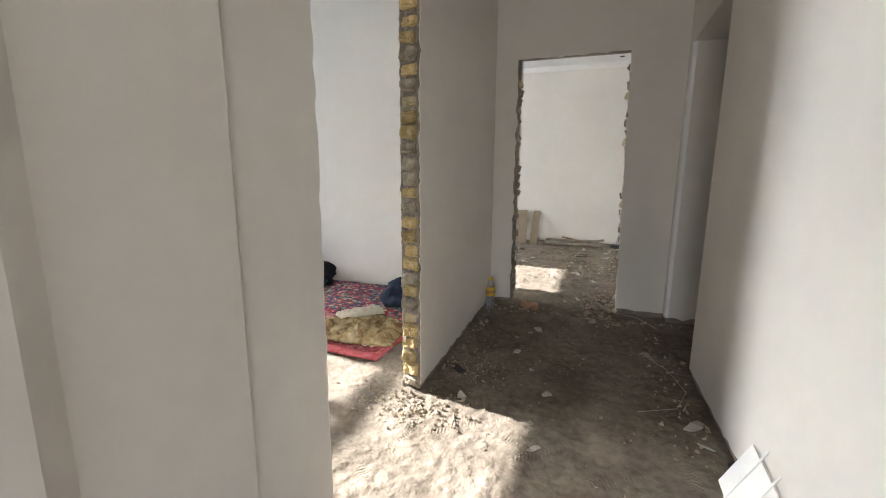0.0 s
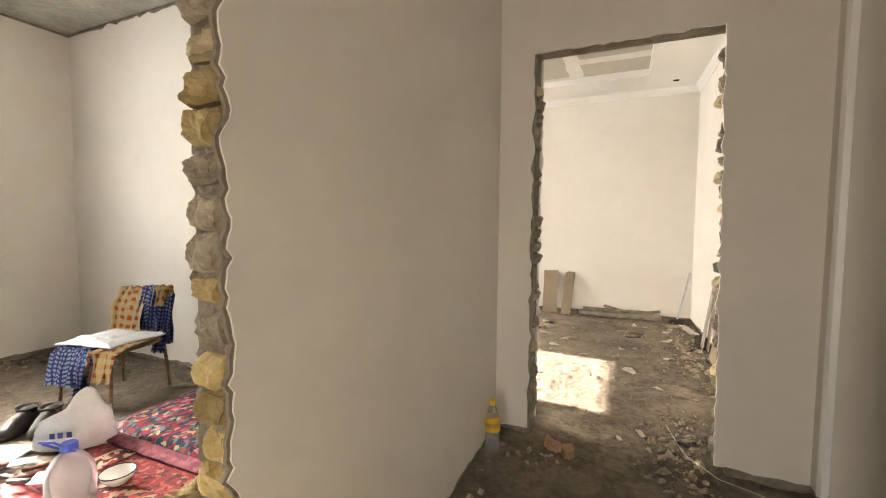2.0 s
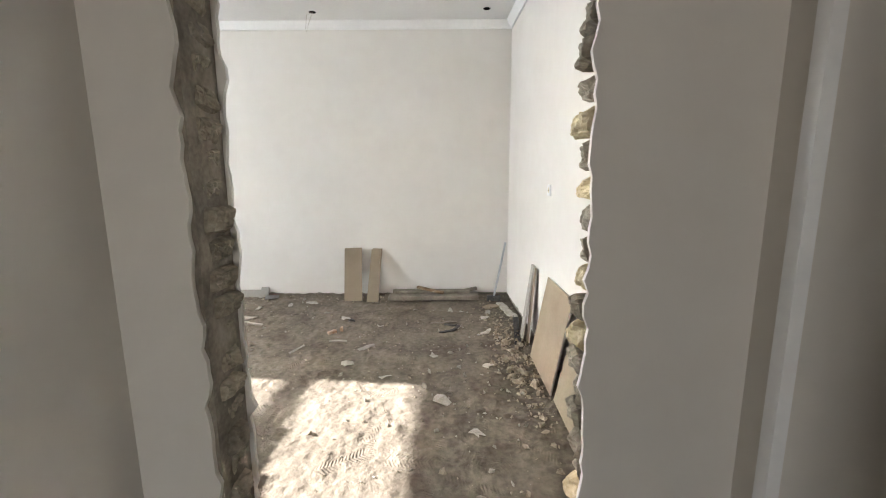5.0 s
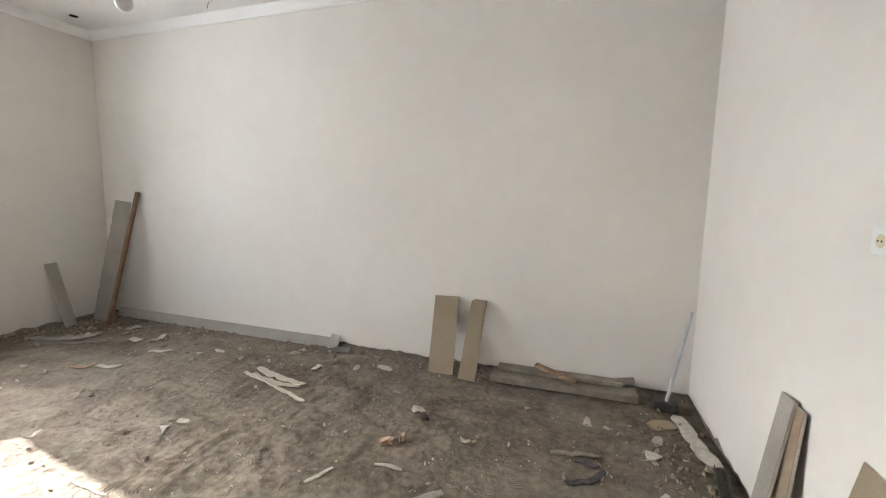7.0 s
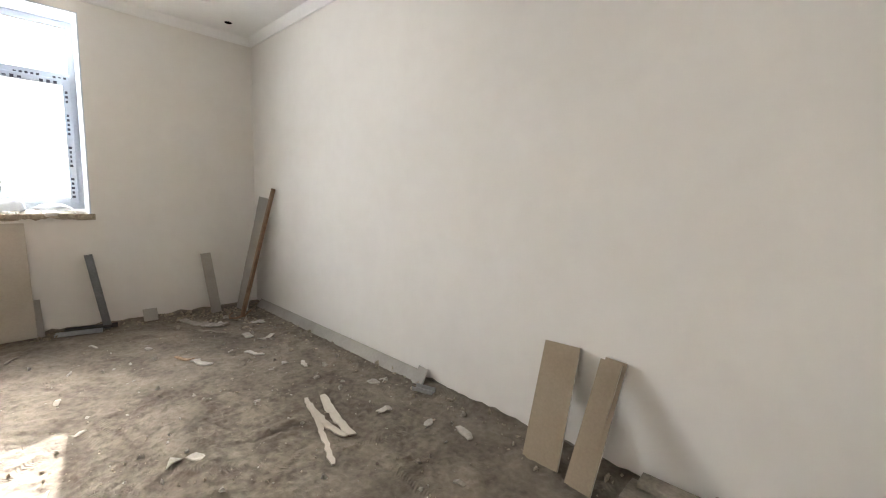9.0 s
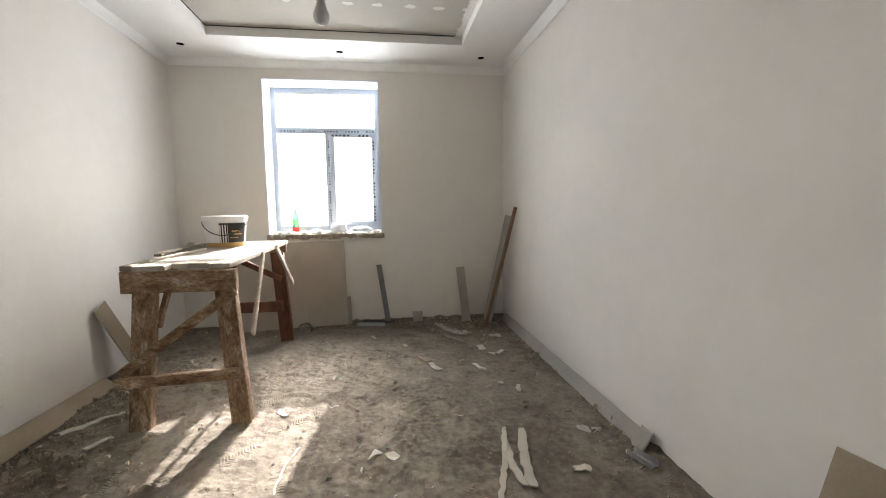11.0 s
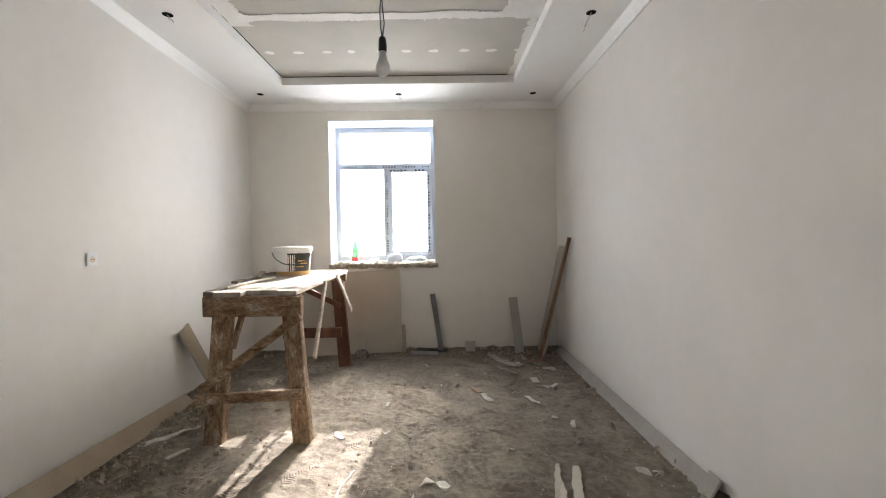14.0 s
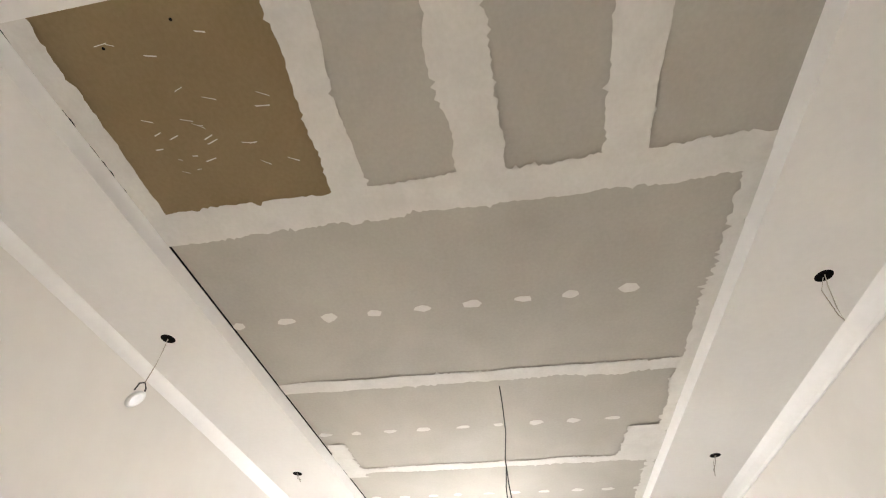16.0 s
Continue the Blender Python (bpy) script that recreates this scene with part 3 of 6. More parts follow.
def checked(name, ground, line, cross, size):
    """Woven check: two sets of bands that cross."""
    mt = bpy.data.materials.new(name)
    mt.use_nodes = True
    t = mt.node_tree
    bsdf = t.nodes["Principled BSDF"]
    co, sep = t.nodes.new("ShaderNodeTexCoord"), t.nodes.new("ShaderNodeSeparateXYZ")
    t.links.new(co.outputs["UV"], sep.inputs["Vector"])
    bands = []
    for axis in ("X", "Y"):
        m1, m2, m3 = (t.nodes.new("ShaderNodeMath") for _ in range(3))
        m1.operation, m1.inputs[1].default_value = "DIVIDE", size
        m2.operation = "FRACT"
        m3.operation, m3.inputs[1].default_value = "GREATER_THAN", 0.55
        t.links.new(sep.outputs[axis], m1.inputs[0])
        t.links.new(m1.outputs[0], m2.inputs[0])
        t.links.new(m2.outputs[0], m3.inputs[0])
        bands.append(m3)
    add = t.nodes.new("ShaderNodeMath")
    add.operation = "ADD"
    for i, b in enumerate(bands):
        t.links.new(b.outputs[0], add.inputs[i])
    half = t.nodes.new("ShaderNodeMath")
    half.operation, half.inputs[1].default_value = "MULTIPLY", 0.45
    t.links.new(add.outputs[0], half.inputs[0])
    ramp = t.nodes.new("ShaderNodeValToRGB")
    ramp.color_ramp.interpolation = "CONSTANT"
    el = ramp.color_ramp.elements
    el.new(0.4)
    for e, (p, c) in zip(el, ((0.0, ground), (0.4, line), (0.8, cross))):
        e.position, e.color = p, (*c, 1)
    t.links.new(half.outputs[0], ramp.inputs["Fac"])
    t.links.new(ramp.outputs["Color"], bsdf.inputs["Base Color"])
    bsdf.inputs["Roughness"].default_value = 0.9
    return mt


def clear(name, colour, rough=0.08, see=0.92):
    mt = bpy.data.materials.new(name)
    mt.use_nodes = True
    b = mt.node_tree.nodes["Principled BSDF"]
    b.inputs["Base Color"].default_value = (*colour, 1)
    b.inputs["Transmission Weight"].default_value = see
    b.inputs["Roughness"].default_value = rough
    b.inputs["IOR"].default_value = 1.33
    return mt


MORTAR_PALE = material("pale_mortar", (0.20, 0.18, 0.15), (0.40, 0.365, 0.31), 0.95, 18, 90, 0.9)
BRICK_GREY = material("mortared_brick", (0.20, 0.17, 0.13), (0.42, 0.37, 0.29), 0.95, 16, 90, 0.9, per_object=0.25)
BRICK_PALE = material("pale_brick", (0.45, 0.35, 0.18), (0.66, 0.57, 0.40), 0.95, 14, 90, 0.8, per_object=0.2)
BOARD_BROWN = material("gypsum_board_back", (0.27, 0.21, 0.145), (0.33, 0.265, 0.19), 0.9, 3, 90, 0.06, per_object=0.08)
PACKET = material("orange_packet", (0.34, 0.17, 0.07), (0.55, 0.46, 0.36), 0.6, 18, 60, 0.2)
OCHRE_BOARD = material("ochre_board_back", (0.225, 0.160, 0.075), (0.275, 0.200, 0.105), 0.9, 3, 60, 0.06)
TERRA = material("broken_terracotta", (0.30, 0.17, 0.10), (0.42, 0.27, 0.18), 0.95, 20, 90, 0.6)
BOARD_TAN = material("gypsum_board_face", (0.42, 0.375, 0.31), (0.48, 0.435, 0.37), 0.88, 2, 70, 0.05)
BOARD_EDGE = material("gypsum_edge", (0.50, 0.47, 0.42), (0.62, 0.59, 0.54), 0.95, 12, 90, 0.5)
# Board grey darkened to carry the shade that the leaning strips stand in.
BOARD_STRIP = material("shaded_board_strip", (0.31, 0.285, 0.25), (0.39, 0.365, 0.325), 0.88, 3.5, 60, 0.06, per_object=0.1)
FILLER = material("joint_filler", (0.64, 0.62, 0.575), (0.72, 0.70, 0.66), 0.85, 9, 60, 0.25)
WOOD_RED = material("stained_red_wood", (0.075, 0.028, 0.015), (0.21, 0.085, 0.045), 0.8, 7, 40, 0.4, squash=(2, 2, 0.3))
WOOD_PALE = material("limed_planks", (0.30, 0.25, 0.19), (0.58, 0.53, 0.46), 0.9, 6, 40, 0.5, squash=(0.3, 2, 2))
WOOD_GREY = material("grey_old_wood", (0.17, 0.145, 0.115), (0.31, 0.27, 0.22), 0.9, 8, 70, 0.6)
WOOD_BROWN = material("brown_stick", (0.14, 0.075, 0.04), (0.24, 0.14, 0.08), 0.7, 9, 60, 0.3)
ZINC = material("galvanised_steel", (0.42, 0.44, 0.46), (0.58, 0.60, 0.62), 0.42, 8, 60, 0.05, metal=0.85)
TIN = material("dull_tin", (0.16, 0.165, 0.17), (0.26, 0.265, 0.27), 0.6, 8, 60, 0.05, metal=0.3)
GREY_STEEL = material("dusty_steel", (0.22, 0.22, 0.215), (0.34, 0.335, 0.32), 0.6, 14, 70, 0.1, metal=0.2)
IRON = material("dull_iron", (0.06, 0.06, 0.06), (0.14, 0.13, 0.12), 0.6, 20, 90, 0.3, metal=0.6)
BLACK = material("black_plastic", (0.012, 0.012, 0.013), (0.03, 0.03, 0.03), 0.5, 9, 60, 0.05)
# Matt black stands for unlit depth in holes and gaps; screw heads share it.
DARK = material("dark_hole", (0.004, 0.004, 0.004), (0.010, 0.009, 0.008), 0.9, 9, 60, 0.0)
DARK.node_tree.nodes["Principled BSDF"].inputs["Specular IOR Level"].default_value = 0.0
WHITE = material("white_plastic", (0.74, 0.74, 0.73), (0.80, 0.80, 0.79), 0.4, 6, 60, 0.02)
CREAM = material("cream_plastic", (0.62, 0.53, 0.36), (0.70, 0.62, 0.46), 0.5, 6, 60, 0.02)
GOLD = material("gold_print", (0.42, 0.25, 0.07), (0.52, 0.33, 0.12), 0.45, 6, 60, 0.02)
PAPER = material("paper_flake", (0.32, 0.29, 0.245), (0.50, 0.47, 0.41), 0.9, 14, 80, 0.2, per_object=0.25)
CRUMB = material("dusty_plaster_crumb", (0.26, 0.235, 0.195), (0.44, 0.41, 0.355), 0.95, 30, 90, 0.3)
RUBBLE = material("rubble", (0.20, 0.160, 0.11), (0.43, 0.37, 0.285), 0.95, 25, 90, 0.7)
FILM_PRINT = material("dark_print", (0.03, 0.03, 0.05), (0.06, 0.06, 0.08), 0.6, 9, 60, 0.0)
BULB = material("frosted_bulb", (0.70, 0.70, 0.72), (0.74, 0.74, 0.76), 0.3, 6, 60, 0.0)
BLUE_CAP = material("blue_cap", (0.012, 0.05, 0.36), (0.02, 0.07, 0.45), 0.4, 6, 60, 0.0)
RED_CAP = material("red_cap", (0.50, 0.03, 0.02), (0.60, 0.05, 0.03), 0.4, 6, 60, 0.0)
YELLOW = material("yellow_label", (0.68, 0.42, 0.02), (0.78, 0.52, 0.05), 0.45, 25, 60, 0.0)
GREEN = material("green_print", (0.10, 0.42, 0.12), (0.20, 0.55, 0.22), 0.45, 9, 60, 0.0)
TEAL = material("moisture_board", (0.24, 0.38, 0.35), (0.31, 0.45, 0.41), 0.85, 3, 70, 0.05)
LEATHER = material("worn_black_leather", (0.015, 0.013, 0.012), (0.05, 0.045, 0.04), 0.55, 12, 90, 0.4)
NAVY = material("navy_cloth", (0.004, 0.005, 0.009), (0.011, 0.013, 0.022), 0.9, 9, 120, 0.4)
DENIM = material("blue_denim", (0.014, 0.022, 0.05), (0.03, 0.045, 0.09), 0.9, 9, 140, 0.4)
BAG = material("white_bag", (0.58, 0.61, 0.66), (0.70, 0.73, 0.77), 0.35, 7, 50, 0.15)
BLUE_PRINT = material("blue_print", (0.05, 0.08, 0.30), (0.07, 0.10, 0.36), 0.5, 9, 60, 0.0)
ENAMEL = material("white_enamel", (0.78, 0.78, 0.76), (0.84, 0.84, 0.82), 0.2, 6, 60, 0.0)
STEEL_TOOL = material("tool_steel", (0.30, 0.29, 0.28), (0.48, 0.47, 0.45), 0.45, 15, 80, 0.1, metal=0.7)
PET = clear("clear_plastic", (0.86, 0.90, 0.94), 0.12, 0.8)
PET_BLUE = clear("water_bottle_plastic", (0.74, 0.82, 0.91), 0.08, 0.72)
RUG_RED = pattern("rug_pile", [(0.20, 0.012, 0.018), (0.24, 0.02, 0.025), (0.16, 0.01, 0.015), (0.30, 0.04, 0.04), (0.19, 0.012, 0.02), (0.24, 0.10, 0.07), (0.16, 0.012, 0.016), (0.05, 0.012, 0.015), (0.19, 0.012, 0.02), (0.18, 0.012, 0.018)], 48, distort=0.02)
RUG_EDGE = pattern("rug_border", [(0.27, 0.03, 0.04), (0.34, 0.06, 0.065), (0.29, 0.035, 0.045)], 24)
RUG_BAND = pattern("rug_band", [(0.04, 0.01, 0.012), (0.50, 0.36, 0.26), (0.30, 0.03, 0.035), (0.08, 0.02, 0.02), (0.46, 0.30, 0.22)], 44, feature="F1")
FLORAL = pattern("floral_quilt", [(0.016, 0.018, 0.045), (0.17, 0.012, 0.022), (0.02, 0.025, 0.06), (0.26, 0.02, 0.035), (0.03, 0.03, 0.07), (0.40, 0.31, 0.17), (0.32, 0.05, 0.08), (0.02, 0.02, 0.05), (0.10, 0.14, 0.16), (0.45, 0.16, 0.20), (0.20, 0.015, 0.03), (0.05, 0.14, 0.11), (0.02, 0.03, 0.09), (0.22, 0.018, 0.03)], 40, distort=0.03)
QUILT_EDGE = pattern("pink_quilt_edge", [(0.24, 0.06, 0.085), (0.28, 0.09, 0.11), (0.18, 0.045, 0.07)], 40)
OCHRE = material("ochre_blanket", (0.11, 0.055, 0.025), (0.25, 0.18, 0.075), 0.95, 15, 60, 0.2, third=(0.38, 0.32, 0.20), third_at=0.66, spread=(0.38, 0.50), distort=0.6, fine_mix=0.2)
LACE = material("cream_lace", (0.50, 0.45, 0.36), (0.66, 0.62, 0.54), 0.9, 30, 160, 0.5)
ORANGE = checked("orange_squares_cloth", (0.58, 0.47, 0.28), (0.60, 0.40, 0.18), (0.46, 0.11, 0.02), 0.062)
CHECK = checked("blue_checked_cloth", (0.30, 0.36, 0.50), (0.03, 0.06, 0.24), (0.012, 0.025, 0.12), 0.028)


def fz(x, y):
    return floor_height(x, y)


# ---- bricks in the broken ends of walls ----
def brick_mesh(seed, mat):
    """The hacked-off end of a brick: rugged, with chipped corners and a skin of mortar left on it."""
    r = random.Random(seed)
    bm = bmesh.new()
    box(bm, (-0.050, -0.05, -0.034), (0.050, 0.05, 0.034), 0.010)
    front = [f for f in bm.faces if f.normal.y < -0.9]
    bmesh.ops.subdivide_edges(bm, edges=list({e for f in front for e in f.edges}), cuts=7, use_grid_fill=True)
    tilt, lean = r.uniform(-0.18, 0.18), r.uniform(-0.22, 0.22)
    for v in bm.verts:
        q = v.co * 30 + Vector((seed * 5.1, 0, 0))
        face = 1.0 if v.co.y < 0 else 0.2
        deep = 0.016 * noise.noise(q * 0.8 + Vector((0, 9, 0))) + 0.007 * abs(noise.noise(q * 2.3)) + 0.004 * noise.noise(q * 5.5)
        corner = max(0.0, abs(v.co.x) / 0.05 + abs(v.co.z) / 0.034 - 1.35)
        v.co += Vector((0.007 * noise.noise(q), face * (deep + tilt * v.co.x + lean * v.co.z + 0.020 * corner) - 0.004, 0.006 * noise.noise(q + Vector((0, 0, 7)))))
    return mesh_of("brick", bm, mat)


def mortar_face(parent, x0, x1, y, z1, seed):
    """Squeezed-out mortar between the broken bricks."""
    bm = bmesh.new()
    nx, nz = 14, int(z1 / 0.011)
    g = [[bm.verts.new((x0 + (x1 - x0) * i / nx, y + 0.022 * noise.noise((i * 0.55, j * 0.23, seed)) + 0.010 * noise.noise((i * 1.6, j * 0.8, seed)) + 0.006, z1 * j / nz)) for i in range(nx + 1)] for j in range(nz + 1)]
    for j in range(nz):
        for i in range(nx):
            bm.faces.new((g[j][i], g[j][i + 1], g[j + 1][i + 1], g[j + 1][i]))
    ex = bmesh.ops.extrude_face_region(bm, geom=list(bm.faces))
    bmesh.ops.translate(bm, vec=(0, 0.04, 0), verts=[v for v in ex["geom"] if isinstance(v, bmesh.types.BMVert)])
    part("mortar", bm, MORTAR_PALE, parent)


BRICKS = [brick_mesh(i, (BRICK, BRICK_GREY, BRICK_PALE, BRICK, BRICK_GREY, BRICK, BRICK_PALE, BRICK_GREY, BRICK)[i % 9]) for i in range(18)]
GREYS = [b for i, b in enumerate(BRICKS) if i % 9 in (1, 4, 7)] * 3 + [BRICKS[2], BRICKS[6]]


def brick_column(parent, x, y, turn, top, seed, offset=0.0, lean=0.0, choice=None):
    """Broken brick ends, course over course, with uneven faces."""
    r = random.Random(seed)
    z = 0.045
    while z < top:
        ob = new("brick", r.choice(choice or BRICKS))
        ob.parent = parent
        out = r.uniform(-0.016, 0.018) + offset
        a = radians(turn)
        ob.matrix_world = pose(x + lean * z + math.sin(a) * out + r.uniform(-0.008, 0.008) * math.cos(a), y - math.cos(a) * out + r.uniform(-0.008, 0.008) * math.sin(a), z, r.uniform(-5, 5), r.uniform(-7, 7), turn + r.uniform(-7, 7)) @ Matrix.Diagonal((r.uniform(0.80, 0.97), 1, r.uniform(0.78, 1.08), 1))
        z += 0.0755 + r.uniform(-0.003, 0.003)


# ---- trestle ----
def work_trestle():
    t = thing("work_trestle", (-3.665, 4.865, 0), "rough nailed wooden trestle table splashed with whitewash", "trestle")
    o = Vector((3.75, -4.78, 0))

    def p(name, *beams, mat=None, label=""):
        bm = bmesh.new()
        d = Vector(beams[0][1]) - Vector(beams[0][0])
        mat = mat or WOODS[max(range(3), key=lambda n: abs(d[n]))]
        for a, b, w, th, side in beams:
            beam(bm, Vector(a) + o, Vector(b) + o, w, th, side, 0.005)
        return part(name, bm, mat, t, label)

    p("leg", ((-2.91, 4.50, -0.02), (-2.98, 4.555, 0.93), 0.125, 0.075, (1, 0, 0)))
    p("leg", ((-2.91, 5.105, -0.02), (-2.98, 5.02, 0.93), 0.12, 0.075, (1, 0, 0)))
    p("leg", ((-4.63, 4.41, -0.02), (-4.61, 4.50, 0.98), 0.11, 0.07, (1, 0, 0)), mat=WOOD_RED)
    p("leg", ((-4.62, 5.005, -0.02), (-4.61, 4.94, 0.98), 0.125, 0.07, (1, 0, 0)), mat=WOOD_RED)
    p("crossbeam", ((-2.92, 4.45, 0.925), (-2.92, 5.115, 0.922), 0.135, 0.06, (1, 0, 0)))
    p("crossbeam", ((-4.57, 4.41, 0.975), (-4.57, 5.045, 0.975), 0.09, 0.05, (1, 0, 0)))
    p("rail", ((-2.862, 4.40, 0.308), (-2.862, 5.12, 0.335), 0.07, 0.035, (1, 0, 0)))
    p("rail", ((-4.55, 4.36, 0.375), (-4.55, 4.99, 0.375), 0.11, 0.03, (1, 0, 0)), mat=WOOD_RED)
    p("brace", ((-2.872, 4.425, 0.36), (-2.872, 5.115, 0.86), 0.06, 0.028, (1, 0, 0)))
    p("brace", ((-4.53, 4.46, 0.93), (-4.53, 4.99, 0.66), 0.055, 0.025, (1, 0, 0)), mat=WOOD_RED)
    p("strut", ((-3.13, 5.125, 0.50), (-3.56, 5.10, 1.02), 0.05, 0.022, (0, 1, 0)), mat=WOOD_PALE)
    p("strut", ((-4.63, 5.08, 0.60), (-4.02, 5.085, 1.03), 0.05, 0.022, (0, 1, 0)), mat=WOOD_PALE)
    p("strut", ((-2.99, 4.60, 0.62), (-3.25, 4.60, 0.98), 0.045, 0.03, (0, 1, 0)))
    for y, w, z, mat in ((4.485, 0.075, 1.012, WOOD_GREY), (4.625, 0.185, 1.010, WOOD_PALE), (4.835, 0.215, 1.014, WOOD_PALE), (5.015, 0.13, 1.011, WOOD_PALE)):
        p("deck_plank", ((-2.89 + 0.05 * math.sin(y * 40), y, z), (-4.68 + 0.04 * math.cos(y * 31), y - 0.045, z + 0.012), w, 0.034, (0, 0, 1)), mat=mat)
    for y, z in ((4.45, 0.30), (4.49, 0.32), (5.06, 0.33), (5.09, 0.34), (4.45, 0.385), (5.08, 0.835)):
        part("nail", lathe(bmesh.new(), [(0.0, 0.003), (0.005, 0.002), (0.005, 0.0)], 8, Matrix.Translation(Vector((-2.842, y, z)) + o) @ pose(0, 0, 0, 0, 90, 0)), IRON, t)
    return t


work_trestle()


def paint_bucket():
    b = thing("paint_bucket", pose(-4.035, 4.72, 1.036, 0, 0, 10), "white plastic paint pail with dark printed label", "bucket")
    prof = [(0.145, 0.0), (0.152, 0.004), (0.172, 0.235), (0.174, 0.26)]
    part("body", lathe(bmesh.new(), prof, 32), WHITE, b, smooth=True)
    part("rim", lathe(bmesh.new(), [(0.172, 0.232), (0.184, 0.235), (0.186, 0.268), (0.178, 0.276), (0.10, 0.278), (0.0, 0.279)], 32), WHITE, b)

    def band(name, z0, z1, a0, a1, mat, label="", proud=0.0015, over=None):
        bm = bmesh.new()
        n = 12
        grid = []
        for z in (z0, z1):
            r = 0.152 + (0.172 - 0.152) * (z - 0.004) / 0.231 + proud
            grid.append([bm.verts.new((r * math.cos(radians(a0 + (a1 - a0) * i / n)), r * math.sin(radians(a0 + (a1 - a0) * i / n)), z)) for i in range(n + 1)])
        for i in range(n):
            bm.faces.new((grid[0][i], grid[0][i + 1], grid[1][i + 1], grid[1][i]))
        return part(name, bm, mat, over or b, label, smooth=True)

    band("label_panel", 0.045, 0.20, -70, 15, WHITE, "pale printed panel")
    black = band("label_panel", 0.045, 0.215, -8, 75, BLACK, "black printed panel")
    band("label_band", 0.006, 0.045, -80, 85, GOLD, "gold printed band")
    for a0, a1, z0, z1 in ((25, 52, 0.135, 0.150), (30, 58, 0.112, 0.124), (20, 45, 0.085, 0.092)):
        band("print_bar", z0, z1, a0, a1, GOLD, "", 0.003, black)
    pts = [(0.187 * math.cos(radians(k)), 0.187 * math.sin(radians(k)), 0.225 - 0.115 * math.sin(radians((k + 70) / 150 * 180))) for k in range(-70, 81, 10)]
    part("handle", tube(bmesh.new(), pts, 0.0045, 6), BLACK, b, "black wire handle")
    return b


paint_bucket()


def lath(name, a, b, wide, thick, mat, label, category="offcut", side=(0, 0, 1), group=""):
    bm = bmesh.new()
    a, b = Vector(a), Vector(b)
    m = (a + b) / 2
    beam(bm, a - m, b - m, wide, thick, side, 0.002)
    ob = part(name, bm, mat)
    ob.location = m
    return tagged(ob, label, category, group)


lath("loose_batten", (-2.965, 4.615, 1.037), (-3.665, 4.685, 1.048), 0.035, 0.018, WOOD_PALE, "whitewashed thin slat lying on the trestle", "batten")
lath("loose_batten", (-3.215, 4.555, 1.052), (-4.015, 4.545, 1.062), 0.05, 0.02, WOOD_GREY, "grey slat lying on the trestle edge", "batten")
lath("loose_batten", (-3.515, 4.605, 1.060), (-3.765, 4.545, 1.085), 0.04, 0.03, WOOD_GREY, "short wood offcut on the trestle", "batten")


# ---- boards that lean on walls ----
def leaning(name, base, top, wide, thick, mat, label, category, normal, ragged_top=False, edge=None):
    """A board from its foot to its top edge; normal points away from the wall."""
    base, top = Vector(base), Vector(top)
    z = (top - base).normalized()
    y = (Vector(normal) - z * z.dot(Vector(normal))).normalized()
    x = y.cross(z)
    m = Matrix((x, y, z)).transposed().to_4x4()
    m.translation = base
    ob = new(name)
    ob.matrix_world = m
    h = (top - base).length
    if not ragged_top:
        ring = [(-wide / 2, 0), (wide / 2, 0), (wide / 2, h), (-wide / 2, h)]
    else:
        side = [tuple(p) for p in ragged((wide / 2, 0), (wide / 2, h), 0.02, 0.03, wide * 100)]
        ring = [(-wide / 2, 0)] + side + [(-wide / 2, h)]
    part("face", outline(bmesh.new(), [(u, thick / 2, v) for u, v in ring], (0, -0.0015, 0)), mat, ob)
    part("core", outline(bmesh.new(), [(u, thick / 2 - 0.0015, v) for u, v in ring], (0, 0.003 - thick, 0)), edge or BOARD_EDGE, ob)
    part("backing", outline(bmesh.new(), [(u, -thick / 2 + 0.0015, v) for u, v in ring], (0, -0.0015, 0)), mat, ob)
    return tagged(ob, label, category)


leaning("gypsum_board", (-1.045, 7.355, 0), (-1.065, 7.56, 0.575), 0.20, 0.0125, BOARD_BROWN, "brown cardboard-faced gypsum board leaning on the wall", "board", (0, -1, 0))
leaning("gypsum_board", (-0.835, 7.315, 0), (-0.80, 7.545, 0.56), 0.105, 0.0125, BOARD_BROWN, "narrow brown gypsum board strip, front of a pair", "board", (0, -1, 0.1))
leaning("gypsum_board", (-0.81, 7.31, 0), (-0.782, 7.56, 0.568), 0.105, 0.0125, BOARD_BROWN, "narrow brown gypsum board strip behind another", "board", (0, -1, 0.1))
leaning("gypsum_sheet", (-4.97, 5.05, 0), (-5.045, 5.03, 0.985), 1.25, 0.0125, BOARD_TAN, "large gypsum sheet with broken edge below the window", "board", (1, 0, 0), True)
leaning("gypsum_sheet", (-4.93, 4.85, 0), (-5.03, 4.83, 0.42), 0.75, 0.0125, BOARD_TAN, "low gypsum offcut leaning below the window", "board", (1, 0, 0))
leaning("gypsum_strip", (-5.0, 5.70, 0), (-5.04, 5.685, 0.33), 0.05, 0.0125, BOARD_STRIP, "broken narrow gypsum strip by the sheet", "board", (1, 0, 0), True)
leaning("gypsum_strip", (-4.90, 7.08, 0), (-5.045, 7.03, 0.64), 0.10, 0.0125, BOARD_STRIP, "grey gypsum strip leaning on the window wall", "board", (1, 0, 0))
leaning("gypsum_strip", (-4.99, 6.50, 0), (-5.045, 6.50, 0.11), 0.12, 0.0125, BOARD_STRIP, "small gypsum scrap at the wall's foot", "board", (1, 0, 0))
